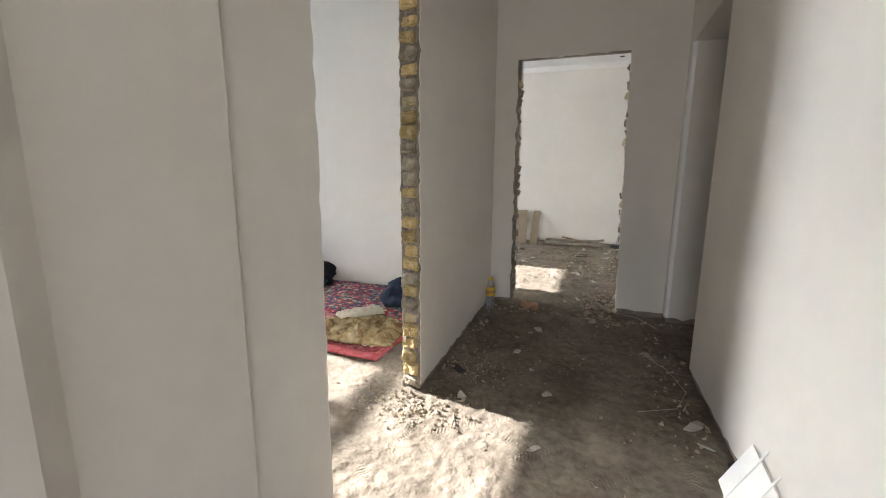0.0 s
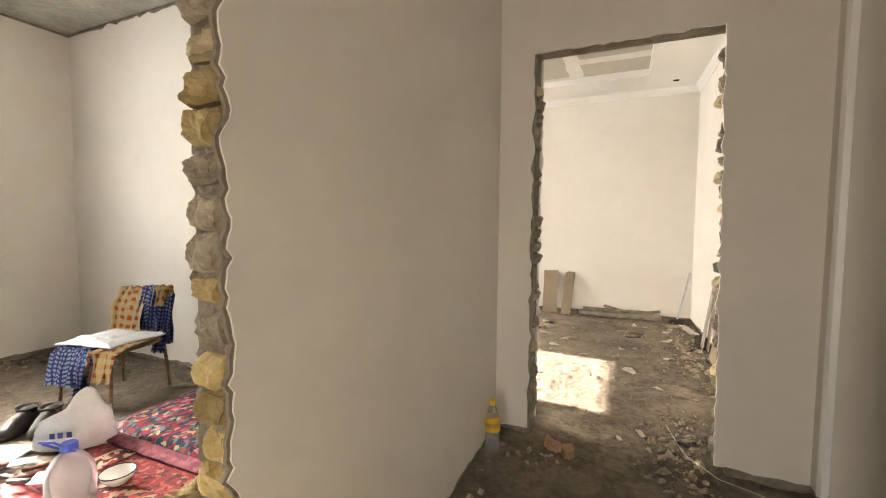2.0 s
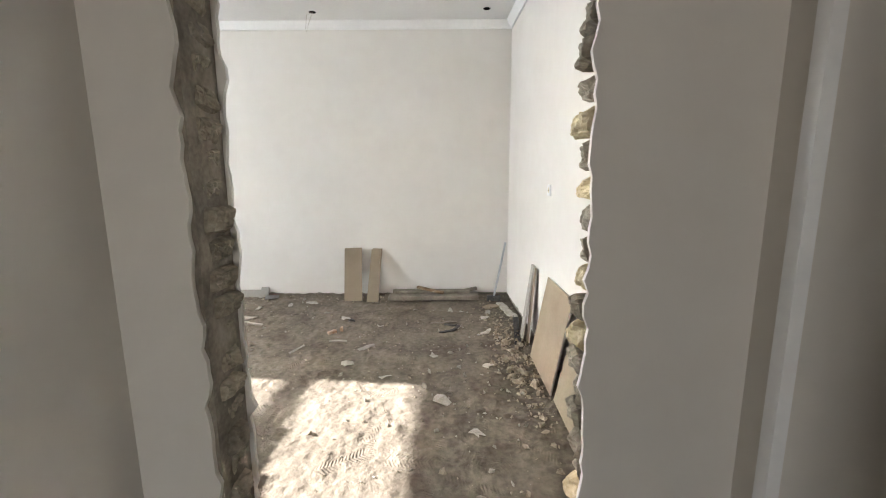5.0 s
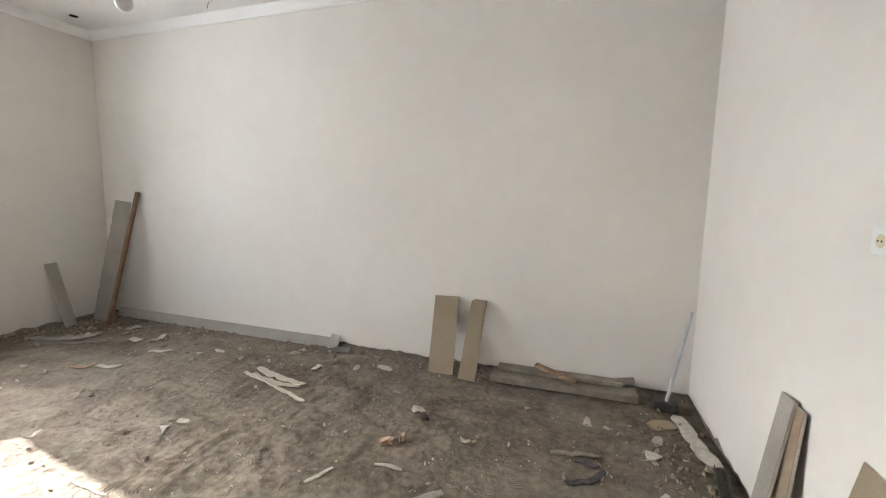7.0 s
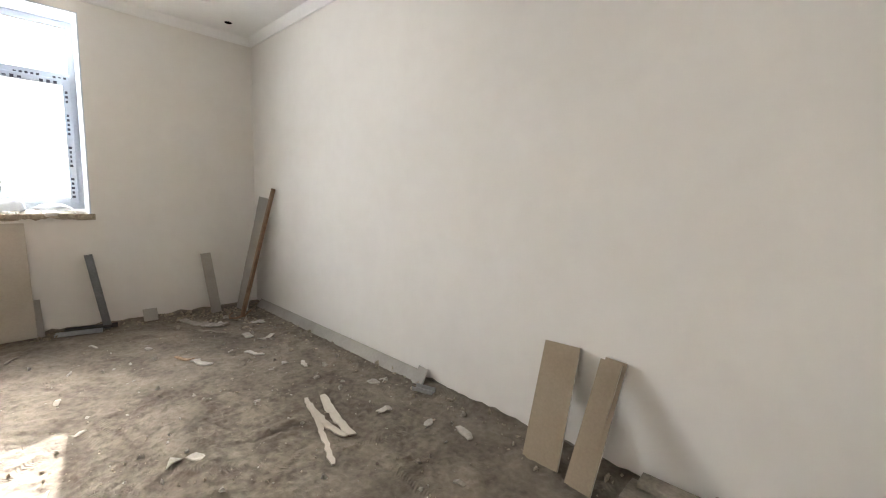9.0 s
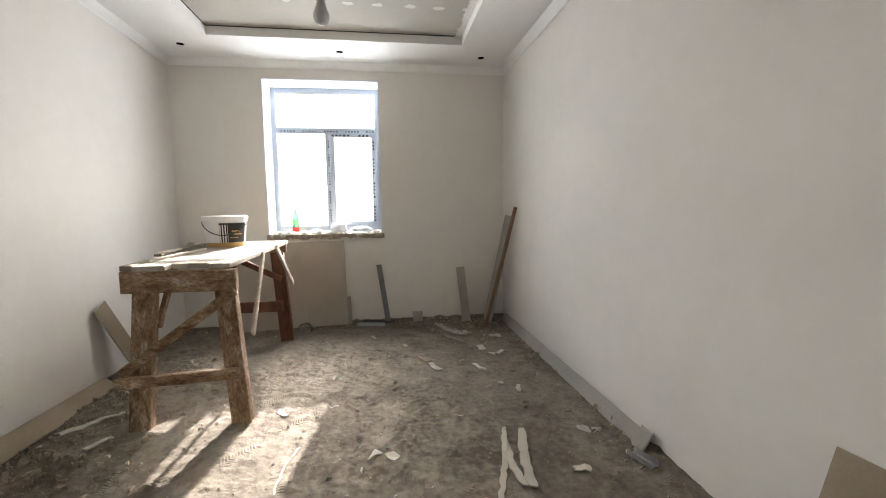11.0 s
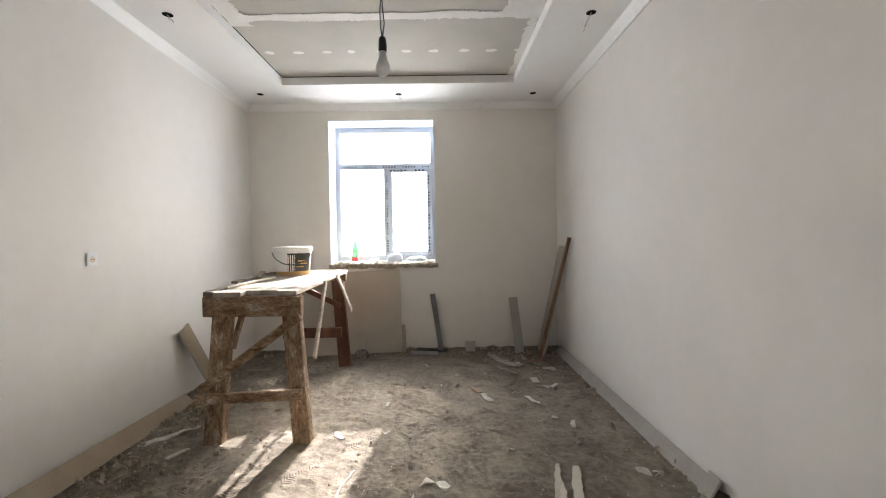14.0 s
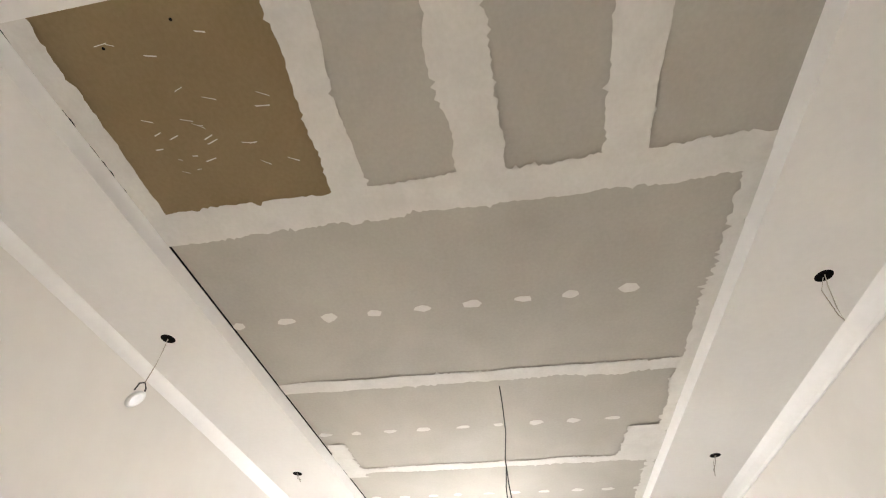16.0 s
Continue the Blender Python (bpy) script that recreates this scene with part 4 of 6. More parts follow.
leaning("gypsum_strip", (-4.84, 7.32, 0), (-4.73, 7.56, 1.26), 0.17, 0.0125, BOARD_STRIP, "tall grey gypsum strip leaning in the corner", "board", (0.3, -1, 0), True)
lath("wooden_stick", (-4.60, 7.235, -0.01), (-4.51, 7.56, 1.36), 0.042, 0.032, WOOD_BROWN, "brown wooden stick leaning against the wall", "stick", (0, -1, 0))
leaning("gypsum_strip", (0.645, 6.245, 0), (0.735, 6.27, 0.635), 0.105, 0.0125, BOARD_STRIP, "grey gypsum strip leaning on the white wall", "board", (-1, 0, 0.1))
leaning("gypsum_strip", (0.685, 6.17, 0), (0.742, 6.215, 0.62), 0.105, 0.0125, BOARD_BROWN, "brown gypsum strip behind a grey one", "board", (-1, 0, 0.1))
leaning("gypsum_sheet", (0.65, 5.575, 0), (0.765, 5.57, 0.625), 0.60, 0.0125, BOARD_BROWN, "brown gypsum sheet leaning on the white wall", "board", (-1, 0, 0))
leaning("gypsum_sheet", (0.655, 4.84, 0), (0.787, 4.83, 0.605), 0.74, 0.0125, BOARD_BROWN, "brown gypsum sheet with scratched face and torn edge", "board", (-1, 0, 0), True)
leaning("gypsum_strip", (-3.86, 4.05, 0), (-3.58, 3.925, 0.63), 0.15, 0.0125, BOARD_BROWN, "brown gypsum strip tilted against the wall", "board", (0, 1, 0.1))
leaning("skirting_strip", (-2.68, 4.045, 0), (-2.68, 3.945, 0.088), 1.80, 0.0125, BOARD_BROWN, "long brown gypsum strip along the wall's foot", "board", (-0.03, 1, 0))
leaning("skirting_strip", (-3.51, 7.505, 0), (-3.51, 7.565, 0.08), 2.75, 0.0125, BOARD_STRIP, "long grey gypsum strip along the wall's foot", "board", (0, -1, 0))
leaning("skirting_strip", (-2.115, 7.495, 0), (-2.11, 7.555, 0.115), 0.09, 0.0125, BOARD_STRIP, "short end of a grey gypsum strip", "board", (0, -1, 0))
leaning("plastic_sheet", (0.605, 1.535, 0), (0.688, 1.51, 0.195), 0.27, 0.010, WHITE, "white ribbed plastic panel leaning on the wall", "panel", (-1, 0, 0))


def channel(name, a, b, wide, high, mat, label):
    """A thin folded metal channel from a to b."""
    a, b = Vector(a), Vector(b)
    m = (a + b) / 2
    d = (b - a).normalized()
    up = Vector((0, 0, 1)) if abs(d.z) < 0.7 else Vector((1, 0, 0))
    s = d.cross(up).normalized()
    u = s.cross(d)
    bm = bmesh.new()
    q = [(-wide / 2, 0), (wide / 2, 0), (wide / 2, high), (wide / 2 - 0.003, high), (wide / 2 - 0.003, 0.003), (-wide / 2 + 0.003, 0.003), (-wide / 2 + 0.003, high), (-wide / 2, high)]
    outline(bm, [a - m + s * x + u * y for x, y in q], b - a)
    ob = part(name, bm, mat)
    ob.location = m
    return tagged(ob, label, "metal profile")


channel("metal_profile", (-4.93, 6.15, 0.0), (-5.03, 6.05, 0.70), 0.06, 0.027, TIN, "grey galvanised ceiling profile leaning on the wall")
channel("metal_profile", (-2.07, 7.43, 0.012), (-1.93, 7.475, 0.012), 0.06, 0.028, GREY_STEEL, "short galvanised profile offcut on the floor")
channel("metal_profile", (-4.93, 5.78, 0.005), (-4.86, 6.10, 0.005), 0.06, 0.027, ZINC, "galvanised profile offcut lying by the wall")
channel("metal_profile", (-4.98, 5.85, 0.02), (-4.92, 6.22, 0.02), 0.06, 0.027, IRON, "dark metal profile offcut lying by the wall")
channel("metal_profile", (0.585, 6.09, 0.0), (0.675, 6.72, 0.02), 0.05, 0.027, IRON, "dark metal profile lying at the wall's foot")


def sledgehammer():
    h = thing("sledgehammer", (0.537, 7.365, 0), "hammer with a steel pipe handle leaning in the corner", "hammer")
    part("handle", tube(bmesh.new(), [(0, 0, 0.03), (0.15, 0.195, 0.63)], 0.012, 10), ZINC, h, "bare steel pipe handle")
    part("hammer_head", box(bmesh.new(), (-0.075, -0.03, 0.0), (0.075, 0.035, 0.06), 0.008, pose(0, 0, -0.005, 0, 0, -8)), IRON, h, "dark iron head")


sledgehammer()
lath("old_plank", (-0.65, 7.43, 0.03), (0.37, 7.44, 0.03), 0.17, 0.045, WOOD_GREY, "weathered grey plank lying along the wall", "plank")
lath("old_plank", (-0.61, 7.49, 0.075), (0.28, 7.515, 0.07), 0.09, 0.03, WOOD_GREY, "thin weathered plank on top of another", "plank")
lath("old_plank", (-0.33, 7.50, 0.125), (-0.03, 7.38, 0.085), 0.045, 0.025, WOOD, "short brown board laid across old planks", "plank")
lath("old_plank", (0.22, 7.52, 0.075), (0.36, 7.53, 0.10), 0.05, 0.03, WOOD_GREY, "broken end of a grey plank", "plank")

# strips and laths on the floor
def board_strip(a, b, wide, thick, mat, label):
    """A torn strip that lies on the floor: slightly bowed, uneven in width, its ends lifted."""
    a, b = Vector((*a, 0)), Vector((*b, 0))
    mid, d = (a + b) / 2, (b - a).normalized()
    side = Vector((-d.y, d.x, 0))
    n = max(4, int((b - a).length / 0.035))
    r = random.Random(int(abs(a.x * 731 + a.y * 397)))
    bow, lift = r.uniform(-0.05, 0.05) * (b - a).length, r.uniform(0.0, 0.05) * (b - a).length
    bm, rows = bmesh.new(), []
    for i in range(n + 1):
        k = i / n
        c = a + (b - a) * k + side * (bow * 4 * k * (1 - k) + 0.006 * r.uniform(-1, 1))
        z = fz(c.x, c.y) + 0.003 + lift * (2 * k - 1) ** 2 * (k > 0.5)
        w = wide / 2 * r.uniform(0.82, 1.1) * (0.7 if i in (0, n) else 1.0)
        roll = 0.25 * math.sin(k * 4 + bow * 90)
        rows.append([bm.verts.new(c - mid + side * w * e + Vector((0, 0, z + h + w * roll * e * 0.5))) for e, h in ((-1, 0), (1, 0), (1, thick), (-1, thick))])
    for p, q in zip(rows, rows[1:]):
        for j in range(4):
            bm.faces.new((p[j], p[(j + 1) % 4], q[(j + 1) % 4], q[j]))
    bm.faces.new(rows[0])
    bm.faces.new(rows[-1])
    ob = part("board_strip", bm, mat)
    ob.location = mid
    return tagged(ob, label, "offcut")


for a, b, w, th, mat, label in (
        ((-1.75, 6.60), (-2.33, 6.80), 0.030, 0.012, BOARD_TAN, "pale gypsum strip lying on the dusty floor"),
        ((-2.33, 6.80), (-2.44, 6.83), 0.03, 0.012, BOARD_TAN, "bent end of a pale strip on the floor"),
        ((-1.90, 6.82), (-2.41, 6.93), 0.052, 0.0125, BOARD_TAN, "whitish gypsum strip lying on the floor"),
        ((-1.92, 6.78), (-2.36, 6.80), 0.042, 0.0125, BOARD_TAN, "broken gypsum strip lying on the floor"),
        ((-4.85, 6.72), (-4.30, 6.97), 0.09, 0.0125, PAPER, "pale gypsum strip lying near the corner"),
        ((-4.42, 6.72), (-4.08, 6.90), 0.03, 0.012, WOOD_GREY, "thin wood lath on the floor"),
        ((-3.76, 6.41), (-3.60, 6.50), 0.025, 0.012, WOOD, "thin brown lath on the floor"),
        ((-3.60, 6.49), (-3.41, 6.57), 0.045, 0.0125, PAPER, "short pale strip on the floor"),
        ((-3.53, 6.86), (-3.34, 6.94), 0.03, 0.012, BOARD_EDGE, "short gypsum sliver on the floor"),
        ((-2.78, 4.09), (-3.05, 4.36), 0.05, 0.0125, PAPER, "pale gypsum strip lying by the wall"),
        ((0.60, 7.30), (0.675, 6.76), 0.085, 0.0125, PAPER, "pale gypsum strip lying along the wall"),
        ((0.40, 7.09), (0.55, 7.15), 0.10, 0.0125, BOARD_BROWN, "brown gypsum scrap on the floor"),
        ((-2.45, 5.62), (-2.05, 5.57), 0.012, 0.005, PAPER, "thin white strip in the sunlight on the floor"),
        ((-0.06, 6.37), (0.12, 6.50), 0.035, 0.015, IRON, "dark metal strip scrap on the floor"),
        ((-0.02, 6.58), (0.10, 6.56), 0.03, 0.015, IRON, "dark metal scrap on the floor"),
        ((-1.0, 6.19), (-0.85, 6.20), 0.02, 0.008, PAPER, "thin pale sliver on the floor"),
        ((-1.25, 5.95), (-1.18, 6.08), 0.02, 0.008, PAPER, "small pale sliver on the floor"),
        ((-2.82, 5.46), (-2.92, 5.38), 0.045, 0.006, BLACK, "dark tin scrap on the floor")):
    board_strip(a, b, w, th * 0.7, mat, label)


bm = tube(bmesh.new(), [(-4.66, 7.16, 0.03), (-4.58, 7.10, 0.035), (-4.49, 7.07, 0.03), (-4.41, 7.10, 0.04), (-4.37, 7.17, 0.06), (-4.40, 7.25, 0.10)], 0.009, 7)
tagged(part("twig", bm, WOOD_BROWN), "bent brown twig on the floor by the stick", "twig")
for a, b, w in (((-4.32, 7.22), (-4.20, 7.30), 0.07), ((-4.50, 6.98), (-4.36, 6.94), 0.05), ((-3.98, 7.02), (-3.86, 7.05), 0.06), ((-4.66, 6.66), (-4.50, 6.60), 0.03), ((-3.05, 7.12), (-2.93, 7.08), 0.035), ((-1.55, 7.30), (-1.42, 7.26), 0.05), ((-0.15, 6.60), (0.10, 6.66), 0.028), ((-0.72, 6.02), (-0.60, 6.10), 0.04), ((0.28, 6.30), (0.40, 6.44), 0.035), ((-2.75, 4.46), (-2.60, 4.40), 0.05), ((-4.55, 5.55), (-4.38, 5.48), 0.025)):
    board_strip(a, b, w, 0.008, PAPER if w > 0.03 else WOOD_GREY, "small broken board scrap lying in the dust")


# ---- loose flakes ----
def flake(x, y, size, mat, label, seed, thick=0.006, group="flakes of plaster on the floor"):
    r = random.Random(seed)
    n = r.randint(6, 10)
    ring = []
    for i in range(n):
        a = 2 * math.pi * i / n + r.uniform(-0.3, 0.3)
        k = size * r.uniform(0.38, 1.12) / 2
        ring.append((k * math.cos(a) * 1.25, k * math.sin(a) * 0.8, 0))
    bm = outline(bmesh.new(), ring, (0, 0, thick))
    for v in bm.verts:
        v.co.z += 0.12 * size * math.sin(v.co.x / size * 5 + seed)
    ob = part("plaster_flake", bm, mat)
    ob.matrix_world = pose(x, y, fz(x, y) + 0.004, r.uniform(-9, 9), r.uniform(-9, 9), r.uniform(0, 360))
    return tagged(ob, label, "flake", group)


k = 0
for x, y, size in ((0.490, 2.876, 0.11), (-0.101, 2.146, 0.09), (-0.258, 3.115, 0.1), (-0.113, 1.648, 0.09), (-0.541, 1.966, 0.13), (-0.222, 2.411, 0.07),
                   (-0.349, 2.660, 0.08), (-0.397, 2.900, 0.06), (0.611, 2.060, 0.16), (0.614, 1.920, 0.12), (-0.310, 3.040, 0.06), (-0.100, 3.950, 0.06), (0.020, 4.050, 0.09), (-0.040, 5.234, 0.17), (-0.990, 6.786, 0.13), (-0.330, 7.075, 0.07),
                   (-2.256, 6.150, 0.12), (-3.754, 7.128, 0.16), (-2.360, 7.330, 0.14), (-2.000, 7.120, 0.12), (-1.240, 6.950, 0.08), (0.370, 6.740, 0.14), (0.040, 7.000, 0.1), (0.160, 6.980, 0.1),
                   (0.420, 6.920, 0.1), (0.100, 6.480, 0.08), (-2.290, 6.050, 0.11), (-3.400, 5.700, 0.08), (-1.700, 7.200, 0.09), (-0.620, 6.550, 0.07), (-0.100, 5.900, 0.1), (0.300, 5.700, 0.12),
                   (0.150, 4.900, 0.1), (-0.750, 5.750, 0.14), (-0.450, 5.550, 0.16), (-2.900, 5.750, 0.08), (-4.100, 6.300, 0.08), (-4.400, 6.000, 0.1), (-3.100, 7.000, 0.09), (-4.600, 6.850, 0.1)):
    k += 1
    flake(x, y, size * (0.72 if y < 4 else 0.85), PAPER, "pale flake of broken plaster on the dusty floor", 100 + k)
for x, y, size in ((-1.024, 6.385, 0.15), (-0.95, 6.43, 0.08)):
    k += 1
    flake(x, y, size * 0.6, PACKET, "orange crumpled packaging scrap on the floor", 100 + k, 0.03, "packaging scraps")
for x, y, size in ((-0.43, 3.69, 0.10), (-0.36, 3.66, 0.09)):
    k += 1
    flake(x, y, size, TERRA, "reddish broken brick fragment by the doorway", 100 + k, 0.05, "brick fragments")
for x, y, size in ((-0.65, 2.25, 0.09), (-0.92, 6.69, 0.09), (0.7, 1.80, 0.13), (0.24, 4.05, 0.11)):
    k += 1
    flake(x, y, size, LEATHER, "dark scrap lying in the dust", 100 + k, 0.012, "dark scraps")


def scatter(name, spots, mat, label, seed):
    """Crumbs too many to count: tiny angular stones on the floor."""
    r = random.Random(seed)
    verts, faces = [], []
    for x0, y0, sx, sy, count, lo, hi in spots:
        for _ in range(count):
            x, y = r.gauss(x0, sx), r.gauss(y0, sy)
            if not (X_WEST + 0.02 < x < 1.1 and -1.9 < y < Y_NORTH - 0.03) or (x > X_EAST - 0.01 and y > 3.8) or (3.6 < y < 4.0 and not DOOR_0 + 0.02 < x < DOOR_1 - 0.03):
                continue
            if -0.95 < x < -0.76 and y > 1.9 or (y < 3.8 and x > HEX - 0.03 and y < OPEN_0):
                continue
            s = lo + (hi - lo) * r.random() ** 3
            h = s * r.uniform(0.25, 0.8)
            z = fz(x, y) - 0.15 * h
            a = r.uniform(0, 6.28)
            base = len(verts)
            n = 4
            wide, deep = r.uniform(0.8, 1.7), r.uniform(0.5, 1.0)
            for lay, kk in ((0, 1.0), (1, r.uniform(0.35, 0.85))):
                for i in range(n):
                    q = 6.283 * i / n + r.uniform(-0.55, 0.55)
                    e = s * kk * r.uniform(0.4, 0.7)
                    ex, ey = e * math.cos(q) * wide, e * math.sin(q) * deep
                    verts.append((x + ex * math.cos(a) - ey * math.sin(a), y + ex * math.sin(a) + ey * math.cos(a), z + lay * h * r.uniform(0.5, 1.3)))
            faces.append(tuple(base + 4 + i for i in range(4)))
            for i in range(4):
                faces.append((base + i, base + (i + 1) % 4, base + 4 + (i + 1) % 4, base + 4 + i))
    me = bpy.data.meshes.new(name)
    me.from_pydata(verts, [], faces)
    me.materials.append(mat)
    return tagged(new(name, me), label, "debris", kind="stuff")


EDGES = [(-0.8, 7.55, 2.4, 0.05, 260, 0.008, 0.05), (-2.6, 7.45, 1.6, 0.12, 220, 0.006, 0.03), (0.55, 5.75, 0.09, 0.42, 420, 0.008, 0.06), (0.50, 6.7, 0.12, 0.4, 200, 0.006, 0.045),
         (-4.98, 6.4, 0.06, 0.9, 220, 0.008, 0.05), (-2.6, 4.15, 0.5, 0.12, 320, 0.008, 0.055), (-4.4, 7.2, 0.3, 0.15, 90, 0.008, 0.05), (-3.6, 4.05, 0.7, 0.08, 120, 0.008, 0.05), (-2.4, 4.45, 0.6, 0.25, 420, 0.005, 0.045), (-4.8, 7.1, 0.12, 0.3, 160, 0.006, 0.05)]
ROOM = [(-2.2, 5.9, 1.7, 1.0, 200, 0.003, 0.03), (-1.4, 6.6, 1.2, 0.6, 130, 0.003, 0.034), (-3.2, 6.9, 0.9, 0.4, 160, 0.004, 0.045), (0.1, 5.3, 0.3, 0.9, 160, 0.004, 0.035)]
HALL = [(0.26, 3.75, 0.10, 0.18, 200, 0.008, 0.06), (0.24, 4.1, 0.10, 0.2, 140, 0.008, 0.05), (0.5, 3.65, 0.22, 0.06, 150, 0.006, 0.04), (0.57, 2.7, 0.08, 0.32, 120, 0.004, 0.028), (-0.74, 3.0, 0.04, 0.5, 90, 0.006, 0.04),
        (-0.58, 2.30, 0.13, 0.16, 700, 0.002, 0.016), (-0.76, 1.79, 0.18, 0.09, 800, 0.002, 0.024), (0.0, 2.6, 0.35, 0.7, 120, 0.004, 0.02), (-0.5, 3.62, 0.12, 0.06, 70, 0.006, 0.04), (0.61, 1.95, 0.05, 0.3, 70, 0.004, 0.028), (0.95, 3.6, 0.1, 0.06, 60, 0.006, 0.04)]
BED = [(-4.85, 2.9, 0.12, 0.6, 260, 0.008, 0.06), (-3.9, 3.55, 0.6, 0.06, 120, 0.006, 0.04), (-2.2, 1.7, 0.9, 0.4, 160, 0.004, 0.018)]
scatter("rubble", EDGES + HALL + BED + [(-2.2, 5.9, 1.7, 1.0, 900, 0.003, 0.018), (-0.4, 6.2, 0.8, 0.9, 450, 0.003, 0.02)], RUBBLE, "broken plaster and brick crumbs along the walls", 5)
scatter("paper_crumbs", ROOM, CRUMB, "pale plaster crumbs strewn over the floor", 6)
scatter("dark_crumbs", [(-2.0, 5.8, 1.7, 1.0, 300, 0.005, 0.03), (0.0, 3.0, 0.4, 0.6, 80, 0.005, 0.025)], WOOD_GREY, "dark clods and splinters strewn over the floor", 8)
bm = bmesh.new()
tube(bm, [(0.16, 4.2, 0.02), (0.2, 4.0, 0.012), (0.22, 3.85, 0.03), (0.34, 3.7, 0.02), (0.5, 3.62, 0.025), (0.62, 3.4, 0.02)], 0.0025, 6)
tagged(part("cable", bm, PAPER), "thin pale cable lying in the rubble by the doorway", "cable")
bm = bmesh.new()
tube(bm, [(0.50, 2.8, 0.012), (0.58, 2.65, 0.015), (0.63, 2.4, 0.012), (0.55, 2.2, 0.012), (0.35, 2.1, 0.012)], 0.0011, 6)
tagged(part("cable", bm, PAPER), "thin pale wire lying on the hall floor", "cable")


# ---- ceiling: filled joints, screws, lamps, cornice ----
ZT = CEIL + 0.085
bm = bmesh.new()


smears = []


def torn(a, b, amp, seed):
    """A trowelled edge: long swells, fine teeth and a few dragged spikes."""
    q = random.Random(seed)
    a, b = Vector(a), Vector(b)
    n = max(4, int((b - a).length / 0.014))
    d = (b - a).normalized()
    side = Vector((-d.y, d.x))
    rough, out = 0.3, []
    for i in range(n + 1):
        s = (b - a).length * i / n
        rough = min(1.0, max(0.08, rough + q.uniform(-0.16, 0.16)))
        w = amp * (noise.noise((s * 3.1 + seed * 7.3, seed, 0)) + 0.5 * noise.noise((s * 11, seed * 3.1, 4))) + amp * 0.55 * rough * q.uniform(-1, 1)
        if q.random() < 0.04:
            w += amp * q.uniform(-1.2, 1.2)
        out.append(a + (b - a) * i / n + side * w)
    return out


def smear(u0, v0, u1, v1, wide, seed, amp=0.018):
    """A band of joint filler with feathered, uneven edges, under the tray's board."""
    a, b = torn((u0, v0), (u1, v1), amp, seed), torn((u0, v0), (u1, v1), amp, seed + 5)
    d = (Vector((u1, v1)) - Vector((u0, v0))).normalized()
    s = Vector((-d.y, d.x)) * wide / 2
    smears.append(seed)
    ring = [p + s for p in a] + [p - s for p in reversed(b)]
    outline(bm, [(min(max(p.x, TRAY[0] + 0.001), TRAY[1] - 0.001), min(max(p.y, TRAY[2] + 0.001), TRAY[3] - 0.001), ZT - 0.0022 - 0.0007 * len(smears)) for p in ring], (0, 0, 0.0004))


smear(-0.72, TRAY[2], -0.715, TRAY[3], 0.16, 3)
smear(-1.99, TRAY[2], -2.02, TRAY[3], 0.11, 14)
smear(-3.25, TRAY[2], -3.22, TRAY[3], 0.10, 25, 0.026)
smear(-0.68, 5.40, TRAY[1], 5.42, 0.14, 31)
smear(-0.68, 5.93, TRAY[1], 5.89, 0.18, 42, 0.024)
smear(-0.68, 6.445, TRAY[1], 6.445, 0.165, 53)
smear(TRAY[0], 6.925, -0.70, 6.92, 0.08, 64, 0.03)
smear(-0.8, 4.565, TRAY[1], 4.575, 0.10, 76, 0.016)
smear(-2.72, 6.80, -3.25, 6.80, 0.24, 87, 0.06)
smear(-2.75, 4.60, -3.35, 4.60, 0.16, 98, 0.05)
for _ in range(26):
    q = rng
    x, y, l, a = q.uniform(-0.5, 0.0), q.uniform(4.75, 5.28), q.uniform(0.01, 0.05), q.uniform(1.2, 2.2)
    w = q.uniform(0.002, 0.006)
    dx, dy = math.cos(a) * l, math.sin(a) * l
    outline(bm, [(x, y, ZT - 0.0024), (x + dx, y + dy, ZT - 0.0024), (x + dx + w, y + dy, ZT - 0.0024), (x + w, y - w, ZT - 0.0024)], (0, 0, 0.0004))
r = random.Random(4)
for x, y0, y1, n in ((-1.37, 4.57, 6.52, 9), (-2.61, 4.58, 6.56, 9), (-3.835, 4.63, 6.88, 10)):
    for i in range(n):
        y = y0 + (y1 - y0) * i / (n - 1) + r.uniform(-0.02, 0.02)
        w, h = r.uniform(0.035, 0.055), r.uniform(0.020, 0.034)
        ring = [(x + h * (math.sin(a) + r.uniform(-0.25, 0.25)), y + w * (math.cos(a) + r.uniform(-0.2, 0.2)), ZT - 0.0018) for a in [i2 * 2 * math.pi / 7 for i2 in range(7)]]
        outline(bm, ring, (0, 0, 0.001))
ceiling_filler = structure(part("ceiling_filler", bm, FILLER), "white filler over the board joints and screws", "ceiling")
bm = box(bmesh.new(), (-0.66, TRAY[2] + 0.02, ZT - 0.0015), (TRAY[1], 5.37, ZT + 0.004))
structure(part("ceiling_board", bm, OCHRE_BOARD), "brown-backed gypsum board in the tray ceiling", "ceiling")
# Solid black strips put the shade of a gap along the tray's edges.
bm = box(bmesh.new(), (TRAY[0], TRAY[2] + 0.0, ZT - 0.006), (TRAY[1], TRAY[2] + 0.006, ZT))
structure(part("trim_shadow_gap", bm, DARK), "black strip drawn as the shade of a gap at the tray's edge", "trim")
for x, y in ((-0.02, 4.80), (0.02, 5.06)):
    tagged(part("screw", lathe(bmesh.new(), [(0.0, -0.002), (0.005, -0.0018), (0.005, 0.0)], 8, pose(x, y, ZT - 0.0015)), DARK), "dark screw head in the ochre ceiling board", "screw", "screws in the ceiling board")
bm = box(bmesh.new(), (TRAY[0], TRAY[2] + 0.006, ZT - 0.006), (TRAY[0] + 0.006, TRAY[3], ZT))
